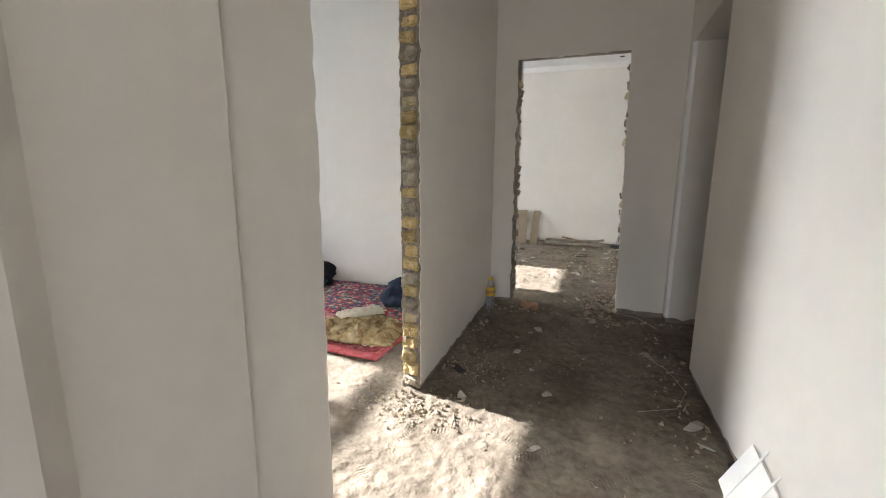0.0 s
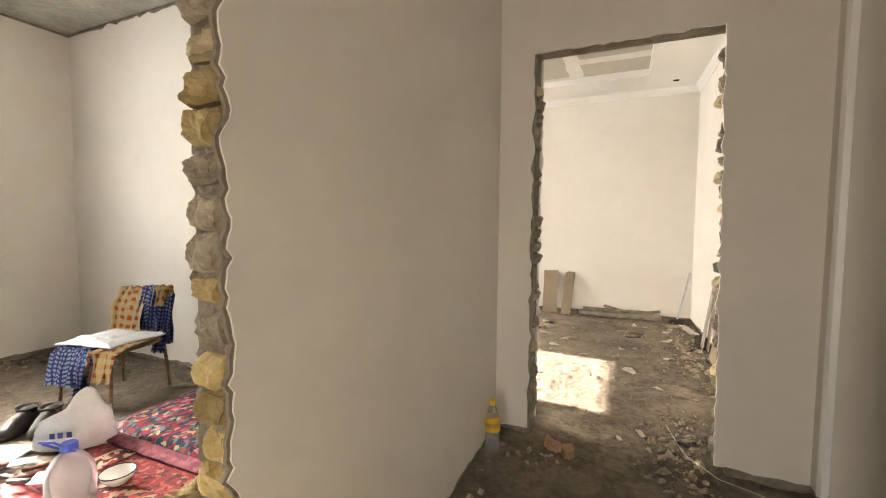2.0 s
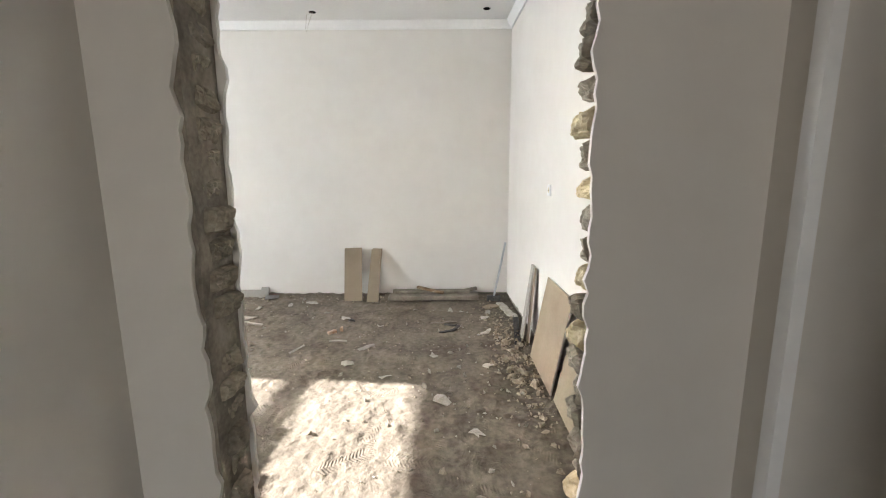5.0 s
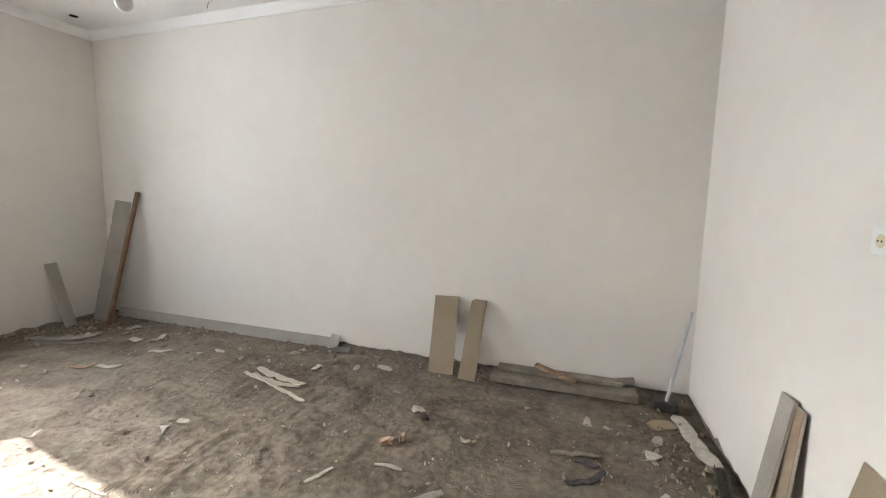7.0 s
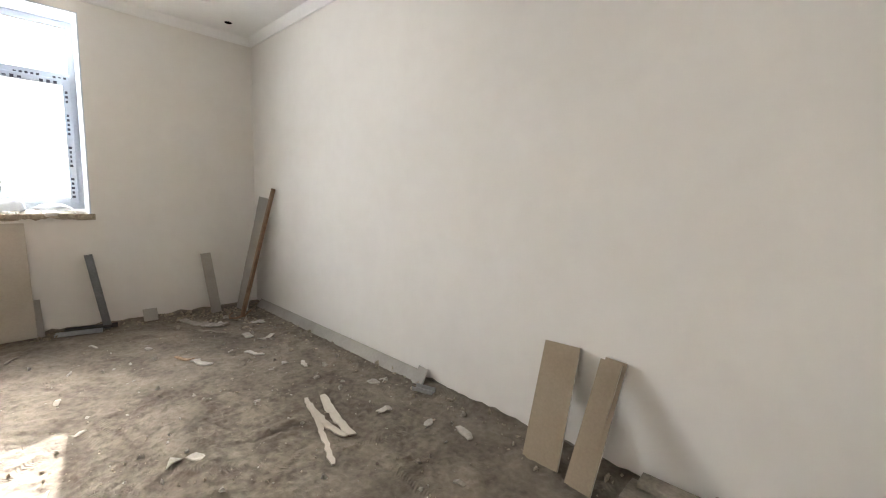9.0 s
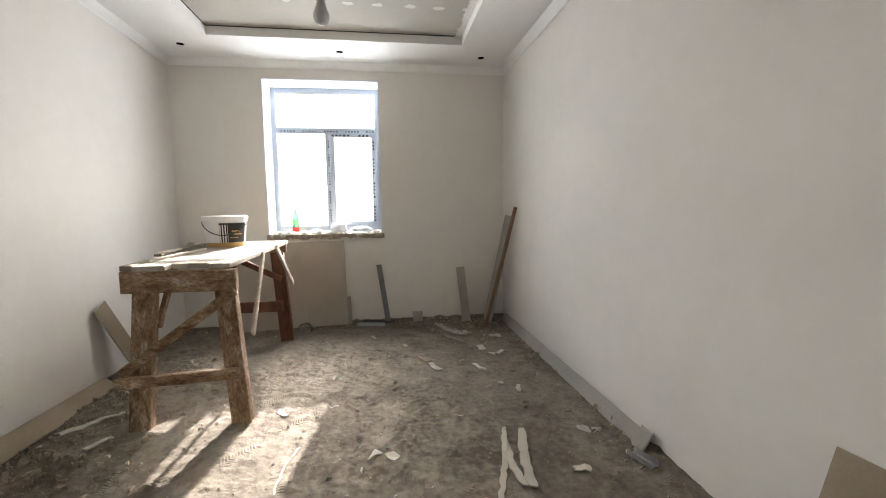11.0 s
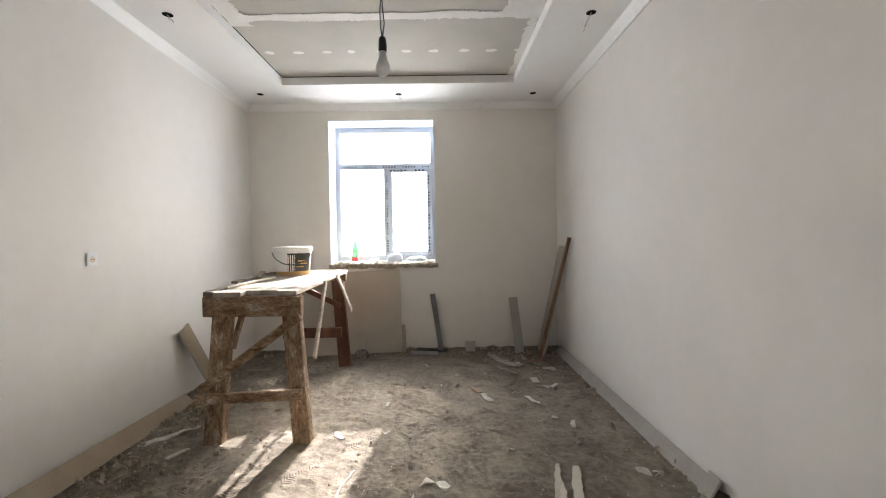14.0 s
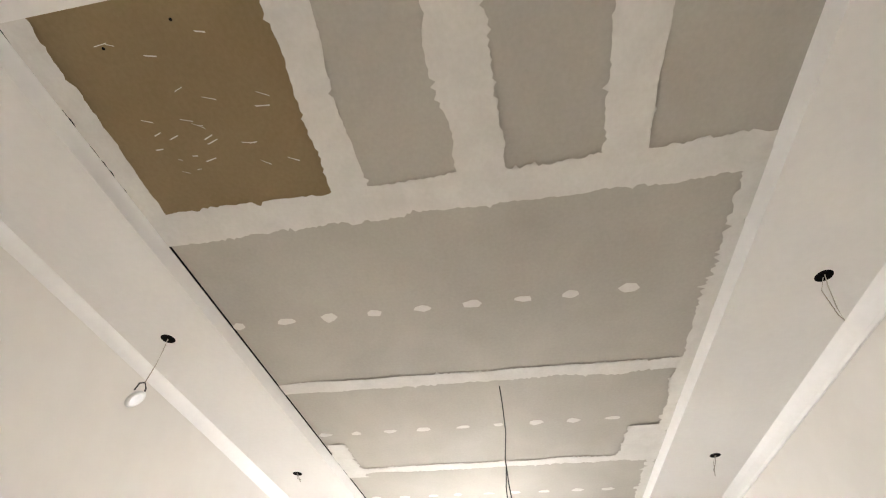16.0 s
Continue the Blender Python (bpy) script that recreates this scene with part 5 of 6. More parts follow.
structure(part("trim_shadow_gap", bm, DARK), "black strip drawn as the shade of a gap at the tray's edge", "trim")

# cornice: one mitred run round the room
bm = bmesh.new()
prof = [(0.0, CEIL - 0.075), (0.012, CEIL - 0.075), (0.018, CEIL - 0.06), (0.045, CEIL - 0.03), (0.058, CEIL - 0.012), (0.066, CEIL - 0.001), (0.0, CEIL - 0.001)]
cor = [(X_WEST, Y_SOUTH, 1, 1), (east_x(Y_DOOR), Y_DOOR, -1, 1), (X_EAST, Y_NORTH, -1, -1), (X_WEST, Y_NORTH, 1, -1)]
rings = [[bm.verts.new((x + d * sx, y + d * sy, z)) for d, z in prof] for x, y, sx, sy in cor]
for i in range(4):
    a, b = rings[i], rings[(i + 1) % 4]
    for j in range(len(prof)):
        bm.faces.new((a[j], a[(j + 1) % len(prof)], b[(j + 1) % len(prof)], b[j]))
structure(part("trim_cornice", bm, PAINT), "white moulded ceiling cornice", "cornice")


def downlight_hole(x, y, loop):
    h = thing("downlight_hole", (x, y, CEIL), "empty round downlight hole with a loose wire", "light fitting", "downlight holes in the ceiling")
    # A black disc stands for the unlit hole; the ceiling isn't cut.
    part("opening", lathe(bmesh.new(), [(0.0, -0.0015), (0.033, -0.0015), (0.036, -0.001), (0.036, 0.0005)], 20), DARK, h)
    if loop:
        q = random.Random(int(x * 100 + y * 10))
        a = q.uniform(0, 6)
        dx, dy = math.cos(a) * 0.05, math.sin(a) * 0.05
        pts = [(0.008, 0, 0.0), (dx * 0.3, dy * 0.3, -0.04), (dx, dy, -loop * 0.7), (dx * 1.3, dy * 1.1, -loop), (dx * 1.1 - 0.02, dy * 0.8, -loop * 0.8), (dx * 0.6 - 0.03, dy * 0.3, -0.03), (-0.008, 0, 0.0)]
        part("wire", tube(bmesh.new(), pts, 0.002, 5), PAPER, h)
    return h


for x, y, loop in ((-3.028, 4.223, 0.07), (-4.656, 4.183, 0.0), (-4.711, 5.71, 0.05), (-4.73, 7.228, 0.0), (-3.064, 7.28, 0.12), (-1.319, 7.303, 0.19), (0.412, 7.242, 0.0), (0.423, 5.80, 0.03), (0.42, 4.22, 0.0)):
    downlight_hole(x, y, loop)


def hanging_spot():
    h = thing("hanging_downlight", (-1.317, 4.225, CEIL), "small white downlight dangling from its ceiling hole", "light fitting")
    # Here too the hole's darkness is a black disc under the ceiling.
    part("opening", lathe(bmesh.new(), [(0.0, -0.0015), (0.033, -0.0015), (0.036, -0.001), (0.036, 0.0005)], 20), DARK, h)
    part("wire", tube(bmesh.new(), [(0, 0, 0), (-0.03, -0.02, -0.05), (-0.075, -0.06, -0.10), (-0.09, -0.075, -0.20)], 0.0025, 5), PAPER, h)
    part("spring_clip", tube(bmesh.new(), [(-0.12, -0.075, -0.25), (-0.115, -0.075, -0.21), (-0.09, -0.075, -0.19), (-0.065, -0.075, -0.21), (-0.06, -0.075, -0.25)], 0.004, 6), BLACK, h)
    part("lamp_body", lathe(bmesh.new(), [(0.0, 0.012), (0.03, 0.012), (0.044, 0.0), (0.046, -0.006), (0.03, -0.009), (0.0, -0.007)], 24, pose(-0.092, -0.078, -0.275, 50, 20, 0)), WHITE, h, smooth=True)
    part("lens", lathe(bmesh.new(), [(0.0, -0.0085), (0.028, -0.0105), (0.0285, -0.008)], 24, pose(-0.092, -0.078, -0.275, 50, 20, 0)), BULB, h)


hanging_spot()


def pendant():
    p = thing("pendant_bulb", Matrix.Translation((-2.13, 5.872, ZT)) @ Matrix.Diagonal((1, 1, 1.02, 1)), "frosted bulb in black holder hanging on bare wire", "light bulb")
    part("wire", tube(bmesh.new(), [(0, 0, 0), (0.006, 0.008, -0.12), (-0.004, 0.012, -0.28), (0.004, -0.004, -0.42), (0.0, 0.004, -0.55), (0.008, 0.012, -0.62), (0.0, 0.0, -0.69)], 0.003, 6), BLACK, p)
    part("wire", tube(bmesh.new(), [(0.004, -0.002, -0.46), (-0.010, -0.012, -0.55), (-0.008, -0.010, -0.63), (0.0, 0.0, -0.69)], 0.003, 6), BLACK, p)
    part("lamp_holder", lathe(bmesh.new(), [(0.0, -0.683), (0.014, -0.684), (0.019, -0.695), (0.021, -0.725), (0.021, -0.755), (0.0, -0.756)], 20), BLACK, p, smooth=True)
    part("bulb", lathe(bmesh.new(), [(0.0, -0.754), (0.017, -0.755), (0.018, -0.775), (0.024, -0.80), (0.034, -0.822), (0.037, -0.838), (0.034, -0.855), (0.024, -0.868), (0.010, -0.8755), (0.0, -0.876)], 24), BULB, p, smooth=True)


pendant()


def wall_socket(m, label):
    s = thing("wall_socket", m, label, "socket")
    part("cover", box(bmesh.new(), (-0.042, -0.011, -0.042), (0.042, 0.0, 0.042), 0.004), WHITE, s)
    part("well", lathe(bmesh.new(), [(0.0, 0.001), (0.019, 0.001), (0.021, -0.001), (0.021, -0.003)], 20, pose(0, -0.0115, 0, 90, 0, 0)), CREAM, s)
    for dx in (-0.008, 0.008):
        # Black discs give the contact holes their dark depth.
        part("contact_hole", lathe(bmesh.new(), [(0.0, 0.0), (0.003, 0.0), (0.003, -0.002)], 10, pose(dx, -0.0135, 0, 90, 0, 0)), DARK, s)
    return s


wall_socket(pose(-2.665, south_y(-2.665), 1.266, 0, 0, 180), "white socket on the plastered wall")
wall_socket(pose(east_x(5.93), 5.93, 1.268, 0, 0, 90 + 180), "white socket on the bright end wall")

# ---- window: film prints, sill rubble, bottle, bags ----
win = bpy.data.objects["window_1"]
bm = bmesh.new()
rr = random.Random(3)


def print_run(u0, v0, u1, v1, x, size):
    """A run of small illegible dark marks along a profile."""
    n = int(((u1 - u0) ** 2 + (v1 - v0) ** 2) ** 0.5 / (size * 1.6))
    for i in range(n):
        if i % 7 in (5, 6):
            continue
        u, v = u0 + (u1 - u0) * i / n, v0 + (v1 - v0) * i / n
        s = size * rr.uniform(0.45, 1.0)
        box(bm, (x, u - size * 0.45, v - s * 0.5), (x + 0.001, u + size * 0.45, v + s * 0.5)) if u1 != u0 else box(bm, (x, u - s * 0.5, v - size * 0.45), (x + 0.001, u + s * 0.5, v + size * 0.45))


print_run(0.12, 1.235, 1.24, 1.235, 0.0355, 0.022)
print_run(0.72, 1.185, 1.18, 1.185, 0.0565, 0.028)
print_run(1.205, 0.15, 1.205, 1.15, 0.0565, 0.025)
print_run(0.665, 0.15, 0.665, 1.15, 0.0355, 0.020)
part("film_print", bm, FILM_PRINT, win, "dark illegible print on protective film")

bm = bmesh.new()
for y0, y1 in ((WIN_0, WIN_1), (BED_0, BED_1)):
    for i in range(60):
        y = rr.uniform(y0 + 0.02, y1 - 0.02)
        x = X_WEST - rr.uniform(-0.01, 0.30)
        s = rr.uniform(0.015, 0.05)
        box(bm, (-s, -s * 1.2, -s * 0.5), (s, s * 1.2, s * 0.5), s * 0.3, pose(x, y, SILL + 0.005, rr.uniform(-25, 25), rr.uniform(-25, 25), rr.uniform(0, 90)))
tagged(part("sill_rubble", bm, BOARD_EDGE), "broken mortar and foam along the unfinished sill", "debris", kind="stuff")


for y0, y1, host in ((WIN_0, WIN_1, "window_1"), (BED_0, BED_1, "window_2")):
    bm = bmesh.new()
    low = ragged((y0 - 0.01, SILL - 0.045), (y1 + 0.025, SILL - 0.05), 0.028, 0.02, y0 * 3)
    ring = [(u, v) for u, v in low] + [(y1 + 0.025, SILL + 0.004), (y0 - 0.01, SILL + 0.004)]
    outline(bm, [(X_WEST - 0.01, u, v) for u, v in ring], (0.04, 0, 0))
    for v in bm.verts:
        v.co.x += 0.014 * noise.noise((v.co.y * 25, v.co.z * 25, 3))
    edge = part("trim_sill_mortar", bm, RUBBLE)
    structure(edge, "broken mortar edge under the unfinished sill", "sill")


def bottle(name, place, label, profile, mat, cap_mat, cap, bands, turn=0):
    b = thing(name, place, label, "bottle")
    part("body", lathe(bmesh.new(), profile, 28), mat, b, smooth=True)
    part("cap", lathe(bmesh.new(), cap, 20), cap_mat, b)
    over = b
    for z0, z1, r0, m, n in bands:
        made = part(n, lathe(bmesh.new(), [(r0, z0), (r0 + 0.001, z0 + 0.001), (r0 + 0.001, z1 - 0.001), (r0, z1)], 28), m, over if n == "label_mark" else b)
        over = made if n == "label_band" else over
    return b


bottle("drink_bottle", pose(-5.24, 5.08, SILL + 0.014) @ Matrix.Scale(1.15, 4), "green drink bottle with red liquid on the sill", [(0.0, 0), (0.03, 0), (0.034, 0.01), (0.034, 0.14), (0.026, 0.18), (0.016, 0.21), (0.014, 0.235), (0.0, 0.236)], clear("green_plastic", (0.22, 0.66, 0.32), 0.08, 0.5), WHITE, [(0.0, 0.252), (0.016, 0.252), (0.016, 0.232), (0.0, 0.232)],
       [(0.005, 0.06, 0.0345, RED_CAP, "red_contents"), (0.09, 0.135, 0.0345, GREEN, "label_band")])


def crumple(name, place, size, mat, label, category, seed, squash=0.6, detail=3):
    bm = bmesh.new()
    bmesh.ops.create_icosphere(bm, subdivisions=detail, radius=1.0)
    for v in bm.verts:
        n = v.co.normalized()
        d = 1 + 0.35 * noise.noise(n * 1.6 + Vector((seed, 0, 0))) + 0.18 * noise.noise(n * 4.5 + Vector((0, seed, 0))) + 0.08 * abs(noise.noise(n * 11 + Vector((0, 0, seed))))
        v.co = Vector((n.x * size[0], n.y * size[1], n.z * size[2])) * d
        if v.co.z < -size[2] * squash:
            v.co.z = -size[2] * squash
    lo = min(v.co.z for v in bm.verts)
    for v in bm.verts:
        v.co.z -= lo
    ob = part(name, bm, mat, smooth=True)
    ob.location = place
    return tagged(ob, label, category)


FILM = clear("thin_film", (0.93, 0.93, 0.92), 0.12, 0.94)
crumple("plastic_bag", (-5.22, 5.58, SILL + 0.01), (0.06, 0.10, 0.07), BAG, "crumpled white plastic bag on the window sill", "plastic bag", 3)
crumple("plastic_bag", (-5.20, 5.85, SILL + 0.01), (0.06, 0.12, 0.045), BAG, "torn white plastic wrapping on the window sill", "plastic bag", 8)
crumple("plastic_bag", (-5.24, 5.32, SILL + 0.01), (0.06, 0.07, 0.03), BAG, "small white plastic scrap on the window sill", "plastic bag", 12)
crumple("foil_wrap", (-4.80, 5.22, 0.0), (0.05, 0.08, 0.06), FILM, "clear crumpled film beside the trestle leg", "plastic film", 15)

# ---- hall: oil bottle, panel ribs ----
bottle("oil_bottle", (-0.735, 3.52, fz(-0.735, 3.52)), "clear plastic bottle with a yellow label in the hall corner", [(0.0, 0), (0.036, 0), (0.04, 0.012), (0.04, 0.10), (0.036, 0.115), (0.04, 0.13), (0.04, 0.20), (0.022, 0.245), (0.014, 0.26), (0.013, 0.275), (0.0, 0.276)], PET, YELLOW,
       [(0.0, 0.29), (0.017, 0.29), (0.017, 0.265), (0.0, 0.265)], [(0.125, 0.20, 0.0405, YELLOW, "label_band"), (0.15, 0.175, 0.0418, GOLD, "label_mark")])
for ob in [o for o in bpy.data.objects if o.name.startswith("plastic_sheet")]:
    for u in (-0.06, 0.05):
        part("rib", box(bmesh.new(), (u - 0.006, 0.0061, 0.0), (u + 0.006, 0.0085, 0.262)), WHITE, ob)


# ---- bedding room ----
def cloth(name, x0, y0, x1, y1, nx, ny, height, mat, thick=0.01, parent=None):
    """A soft sheet over a rectangle, its height given by a function of (u, v) from 0 to 1."""
    bm = bmesh.new()
    uv = bm.loops.layers.uv.new("weave")
    top = [[bm.verts.new((x0 + (x1 - x0) * i / nx, y0 + (y1 - y0) * j / ny, height(i / nx, j / ny))) for i in range(nx + 1)] for j in range(ny + 1)]
    for j in range(ny):
        for i in range(nx):
            f = bm.faces.new((top[j][i], top[j][i + 1], top[j + 1][i + 1], top[j + 1][i]))
            for lp in f.loops:
                lp[uv].uv = (lp.vert.co.x, lp.vert.co.y)
    ex = bmesh.ops.extrude_face_region(bm, geom=list(bm.faces))
    bmesh.ops.translate(bm, vec=(0, 0, -thick), verts=[g for g in ex["geom"] if isinstance(g, bmesh.types.BMVert)])
    return part(name, bm, mat, parent, smooth=True)


def rug():
    m = pose(-1.92, 2.955, 0.012, 0, 0, -3)
    t = thing("rug", m, "dark red patterned rug with a pink border", "rug")

    def h(a):
        return lambda u, v: a + 0.006 * noise.noise((u * 6, v * 6, 2))
    cloth("woven_field", -0.68, -0.66, 0.72, 0.75, 40, 40, h(0.012), RUG_RED, 0.012, t)
    for n, (a, b, c, d), mat in (("border", (-0.74, -0.75, 0.78, -0.66), RUG_EDGE), ("border", (-0.74, -0.66, -0.68, 0.75), RUG_EDGE), ("border", (0.72, -0.66, 0.78, 0.75), RUG_EDGE)):
        cloth(n, a, b, c, d, 40 if c - a > 0.5 else 4, 40 if d - b > 0.5 else 4, h(0.012), mat, 0.012, t)
    for n, (a, b, c, d) in (("pattern_band", (-0.62, -0.14, 0.66, -0.10)), ("pattern_band", (-0.62, -0.24, 0.66, -0.20)), ("pattern_band", (-0.60, -0.62, -0.48, 0.2)), ("pattern_band", (-0.45, -0.60, 0.66, -0.44))):
        cloth(n, a, b, c, d, 30, 4, h(0.0165), RUG_BAND, 0.003, t)


rug()


def mattress():
    m = pose(-1.88, 3.20, 0.03, 0, 0, 0)
    t = thing("mattress", m, "thin floor mattress in dark floral cotton", "mattress")

    def h(u, v):
        e = min(u, 1 - u, v, 1 - v)
        return 0.005 + 0.055 * min(1, e * 14) ** 0.5 + 0.012 * noise.noise((u * 9, v * 5, 1)) * min(1, e * 8)
    cloth("quilt_top", -0.98, -0.46, 0.98, 0.47, 60, 30, h, FLORAL, 0.01, t)
    cloth("quilt_edge", -0.99, -0.515, 0.98, -0.455, 60, 3, lambda u, v: 0.012 + 0.02 * v + 0.006 * noise.noise((u * 20, v, 4)), QUILT_EDGE, 0.012, t)


mattress()


def fold_cloth(name, place, sx, sy, high, mat, label, category, seed, turn=0):
    def h(u, v):
        e = min(u, 1 - u, v, 1 - v)
        body = abs(noise.noise((u * 3.2 + seed, v * 2.6, seed))) * 0.8 + abs(noise.noise((u * 9 + seed, v * 6, seed * 2))) * 0.6 + abs(noise.noise((u * 17, v * 15 + seed, seed))) * 0.25
        return 0.012 + high * body * min(1, e * 7) ** 0.7 + high * 0.55 * min(1, e * 4)
    bm_ob = cloth(name, -sx / 2, -sy / 2, sx / 2, sy / 2, 46, 34, h, mat, 0.008)
    for v in bm_ob.data.vertices:
        w = 0.12 * noise.noise((v.co.x * 3 + seed, v.co.y * 3, 9))
        v.co.x += w * 0.6
        v.co.y += w
    bm_ob.matrix_world = pose(*place, 0, 0, turn)
    return tagged(bm_ob, label, category)


fold_cloth("blanket", (-1.54, 2.54, 0.022), 0.70, 0.42, 0.085, OCHRE, "crumpled ochre blanket with brown print on the rug", "blanket", 5, 12)
fold_cloth("lace_scarf", (-1.60, 2.70, 0.10), 0.34, 0.13, 0.045, LACE, "crumpled cream scarf over the blanket", "scarf", 9, 35)
crumple("jacket", (-2.60, 3.47, 0.07), (0.24, 0.15, 0.15), NAVY, "dark jacket heaped against the wall", "jacket", 21, 0.7, 4)
crumple("cap", (-2.72, 3.42, 0.235), (0.10, 0.09, 0.075), LEATHER, "dark cap on top of the clothes heap", "cap", 24)
crumple("jeans", (-2.52, 3.33, 0.07), (0.16, 0.10, 0.10), DENIM, "dark blue jeans rolled on the quilt", "trousers", 27, 0.7, 4)
crumple("yellow_cloth", (-2.89, 3.46, 0.0), (0.05, 0.06, 0.07), YELLOW, "yellow cloth beside the dark clothes", "cloth", 31)
crumple("blue_bundle", (-1.46, 3.08, 0.07), (0.12, 0.14, 0.13), DENIM, "dark blue clothes bundle on the quilt", "clothes", 37, 0.7, 4)


def water_jug():
    j = thing("water_jug", pose(-2.15, 2.295, fz(-2.15, 2.295) + 0.012, 0, 0, 20), "large clear water bottle with a blue cap", "bottle")
    prof = [(0.0, 0), (0.072, 0), (0.082, 0.012), (0.083, 0.05), (0.079, 0.06), (0.083, 0.07), (0.083, 0.11), (0.079, 0.12), (0.083, 0.13), (0.083, 0.19), (0.074, 0.235), (0.045, 0.278), (0.026, 0.295), (0.024, 0.305), (0.0, 0.306)]
    part("body", lathe(bmesh.new(), prof, 32), PET_BLUE, j, smooth=True)
    part("cap", lathe(bmesh.new(), [(0.0, 0.33), (0.026, 0.33), (0.029, 0.325), (0.029, 0.298), (0.0, 0.297)], 24), BLUE_CAP, j)
    part("handle", tube(bmesh.new(), [(-0.03, 0, 0.295), (-0.055, -0.01, 0.31), (-0.085, -0.03, 0.335), (-0.075, -0.05, 0.35), (-0.03, -0.035, 0.345), (0.015, -0.02, 0.31), (0.03, 0, 0.295)], 0.005, 6), BLUE_CAP, j)


water_jug()


def bowl():
    b = thing("bowl", (-2.22, 2.50, fz(-2.22, 2.50) + 0.022), "white enamel bowl with a dark rim on the rug", "bowl")
    part("body", lathe(bmesh.new(), [(0.0, 0.002), (0.03, 0.0), (0.034, 0.008), (0.06, 0.032), (0.072, 0.06), (0.069, 0.06), (0.056, 0.033), (0.03, 0.012), (0.0, 0.011)], 28), ENAMEL, b, smooth=True)
    part("rim", tube(bmesh.new(), [(0.071 * math.cos(i * math.pi / 16), 0.071 * math.sin(i * math.pi / 16), 0.0605) for i in range(33)], 0.003, 6), BLACK, b)


bowl()


def carrier_bag():
    b = thing("carrier_bag", pose(-2.80, 2.61, 0.02, 0, 0, 38), "standing white plastic carrier bag with a blue print", "plastic bag")
    bm = bmesh.new()
    nx, nz = 18, 14
    for sgn in (1, -1):
        g = []
        for j in range(nz + 1):
            row = []
            for i in range(nx + 1):
                u, v = i / nx * 2 - 1, j / nz
                w = 0.20 - 0.03 * v
                topc = 0.215 + 0.10 * max(0, math.cos((u - 0.35) * 3.0)) - 0.08 * max(0, -u - 0.1)
                bulge = 0.055 * (1 - u * u) * (1 - 0.75 * v) + 0.012 * noise.noise((u * 3, v * 4, sgn))
                row.append(bm.verts.new((u * w, sgn * bulge, v * topc)))
            g.append(row)
        for j in range(nz):
            for i in range(nx):
                bm.faces.new((g[j][i], g[j][i + 1], g[j + 1][i + 1], g[j + 1][i]))
    bmesh.ops.remove_doubles(bm, verts=bm.verts, dist=0.002)
    part("film", bm, BAG, b, smooth=True)
    for u in (-0.07, -0.035, 0.005):
        part("print_bar", box(bmesh.new(), (u - 0.011, -0.064, 0.075), (u + 0.011, -0.061, 0.105)), BLUE_PRINT, b, "blue printed mark")
    return b


carrier_bag()


def boot(m):
    b = thing("boot", m, "worn black ankle boot standing on the floor", "boot", "pair of boots by the chair")
    bm = bmesh.new()
    secs = [(-0.125, 0.03, 0.02), (-0.12, 0.042, 0.09), (-0.08, 0.05, 0.10), (0.0, 0.048, 0.088), (0.06, 0.05, 0.075), (0.12, 0.047, 0.055), (0.15, 0.03, 0.035)]
    rings = []
    for x, w, h in secs:
        rings.append([bm.verts.new((x, w * c, 0.012 + h * s)) for c, s in ((-1, 0.0), (-0.95, 0.5), (-0.6, 0.92), (0, 1.0), (0.6, 0.92), (0.95, 0.5), (1, 0.0))])
    for a, c in zip(rings, rings[1:]):
        for i in range(6):
            bm.faces.new((a[i], a[i + 1], c[i + 1], c[i]))
        bm.faces.new((a[0], c[0], c[6], a[6]))
    bm.faces.new(rings[0])
    bm.faces.new(rings[-1])
    part("upper", bm, LEATHER, b, smooth=True)
    part("shaft", lathe(bmesh.new(), [(0.05, 0.0), (0.056, 0.03), (0.060, 0.036), (0.053, 0.036), (0.048, 0.014), (0.0, 0.014)], 20, pose(-0.07, 0, 0.075)), LEATHER, b, smooth=True)
    ring = [(0.155 * math.cos(a) + 0.012, 0.054 * math.sin(a), 0) for a in [i * math.pi / 9 for i in range(18)]]
    part("sole", outline(bmesh.new(), ring, (0, 0, 0.02)), BLACK, b)
    return b


one = boot(pose(-3.36, 2.60, fz(-3.36, 2.60), 0, 0, -50))
copy_thing(one, pose(-3.24, 2.67, fz(-3.24, 2.67), 0, 0, -42))

bottle("glue_bottle", pose(-3.02, 2.30, 0.014, 0, 0, 0), "white squeeze bottle with red cap and green label", [(0.0, 0), (0.045, 0), (0.05, 0.01), (0.05, 0.11), (0.038, 0.135), (0.02, 0.145), (0.018, 0.155), (0.0, 0.156)], WHITE, RED_CAP, [(0.0, 0.205), (0.007, 0.204), (0.012, 0.19), (0.02, 0.18), (0.022, 0.15), (0.0, 0.15)],
       [(0.035, 0.085, 0.0505, GREEN, "label_band"), (0.05, 0.06, 0.0518, WHITE, "label_mark")])


def lying_bottle():
    m = pose(-2.96, 2.20, 0.05, 0, 80, 210)
    b = thing("clear_bottle", m, "clear plastic bottle with black cap lying down", "bottle")
    part("body", lathe(bmesh.new(), [(0.0, -0.06), (0.03, -0.06), (0.034, -0.05), (0.034, 0.05), (0.02, 0.09), (0.013, 0.10), (0.0, 0.10)], 24), PET, b, smooth=True)
    part("cap", lathe(bmesh.new(), [(0.0, 0.13), (0.015, 0.13), (0.022, 0.115), (0.022, 0.09), (0.0, 0.09)], 20), BLACK, b)


lying_bottle()
lath("moisture_board", (-2.82, 1.80, 0.012), (-3.15, 2.46, 0.014), 0.36, 0.0125, TEAL, "green moisture-resistant gypsum board lying on the floor", "board")


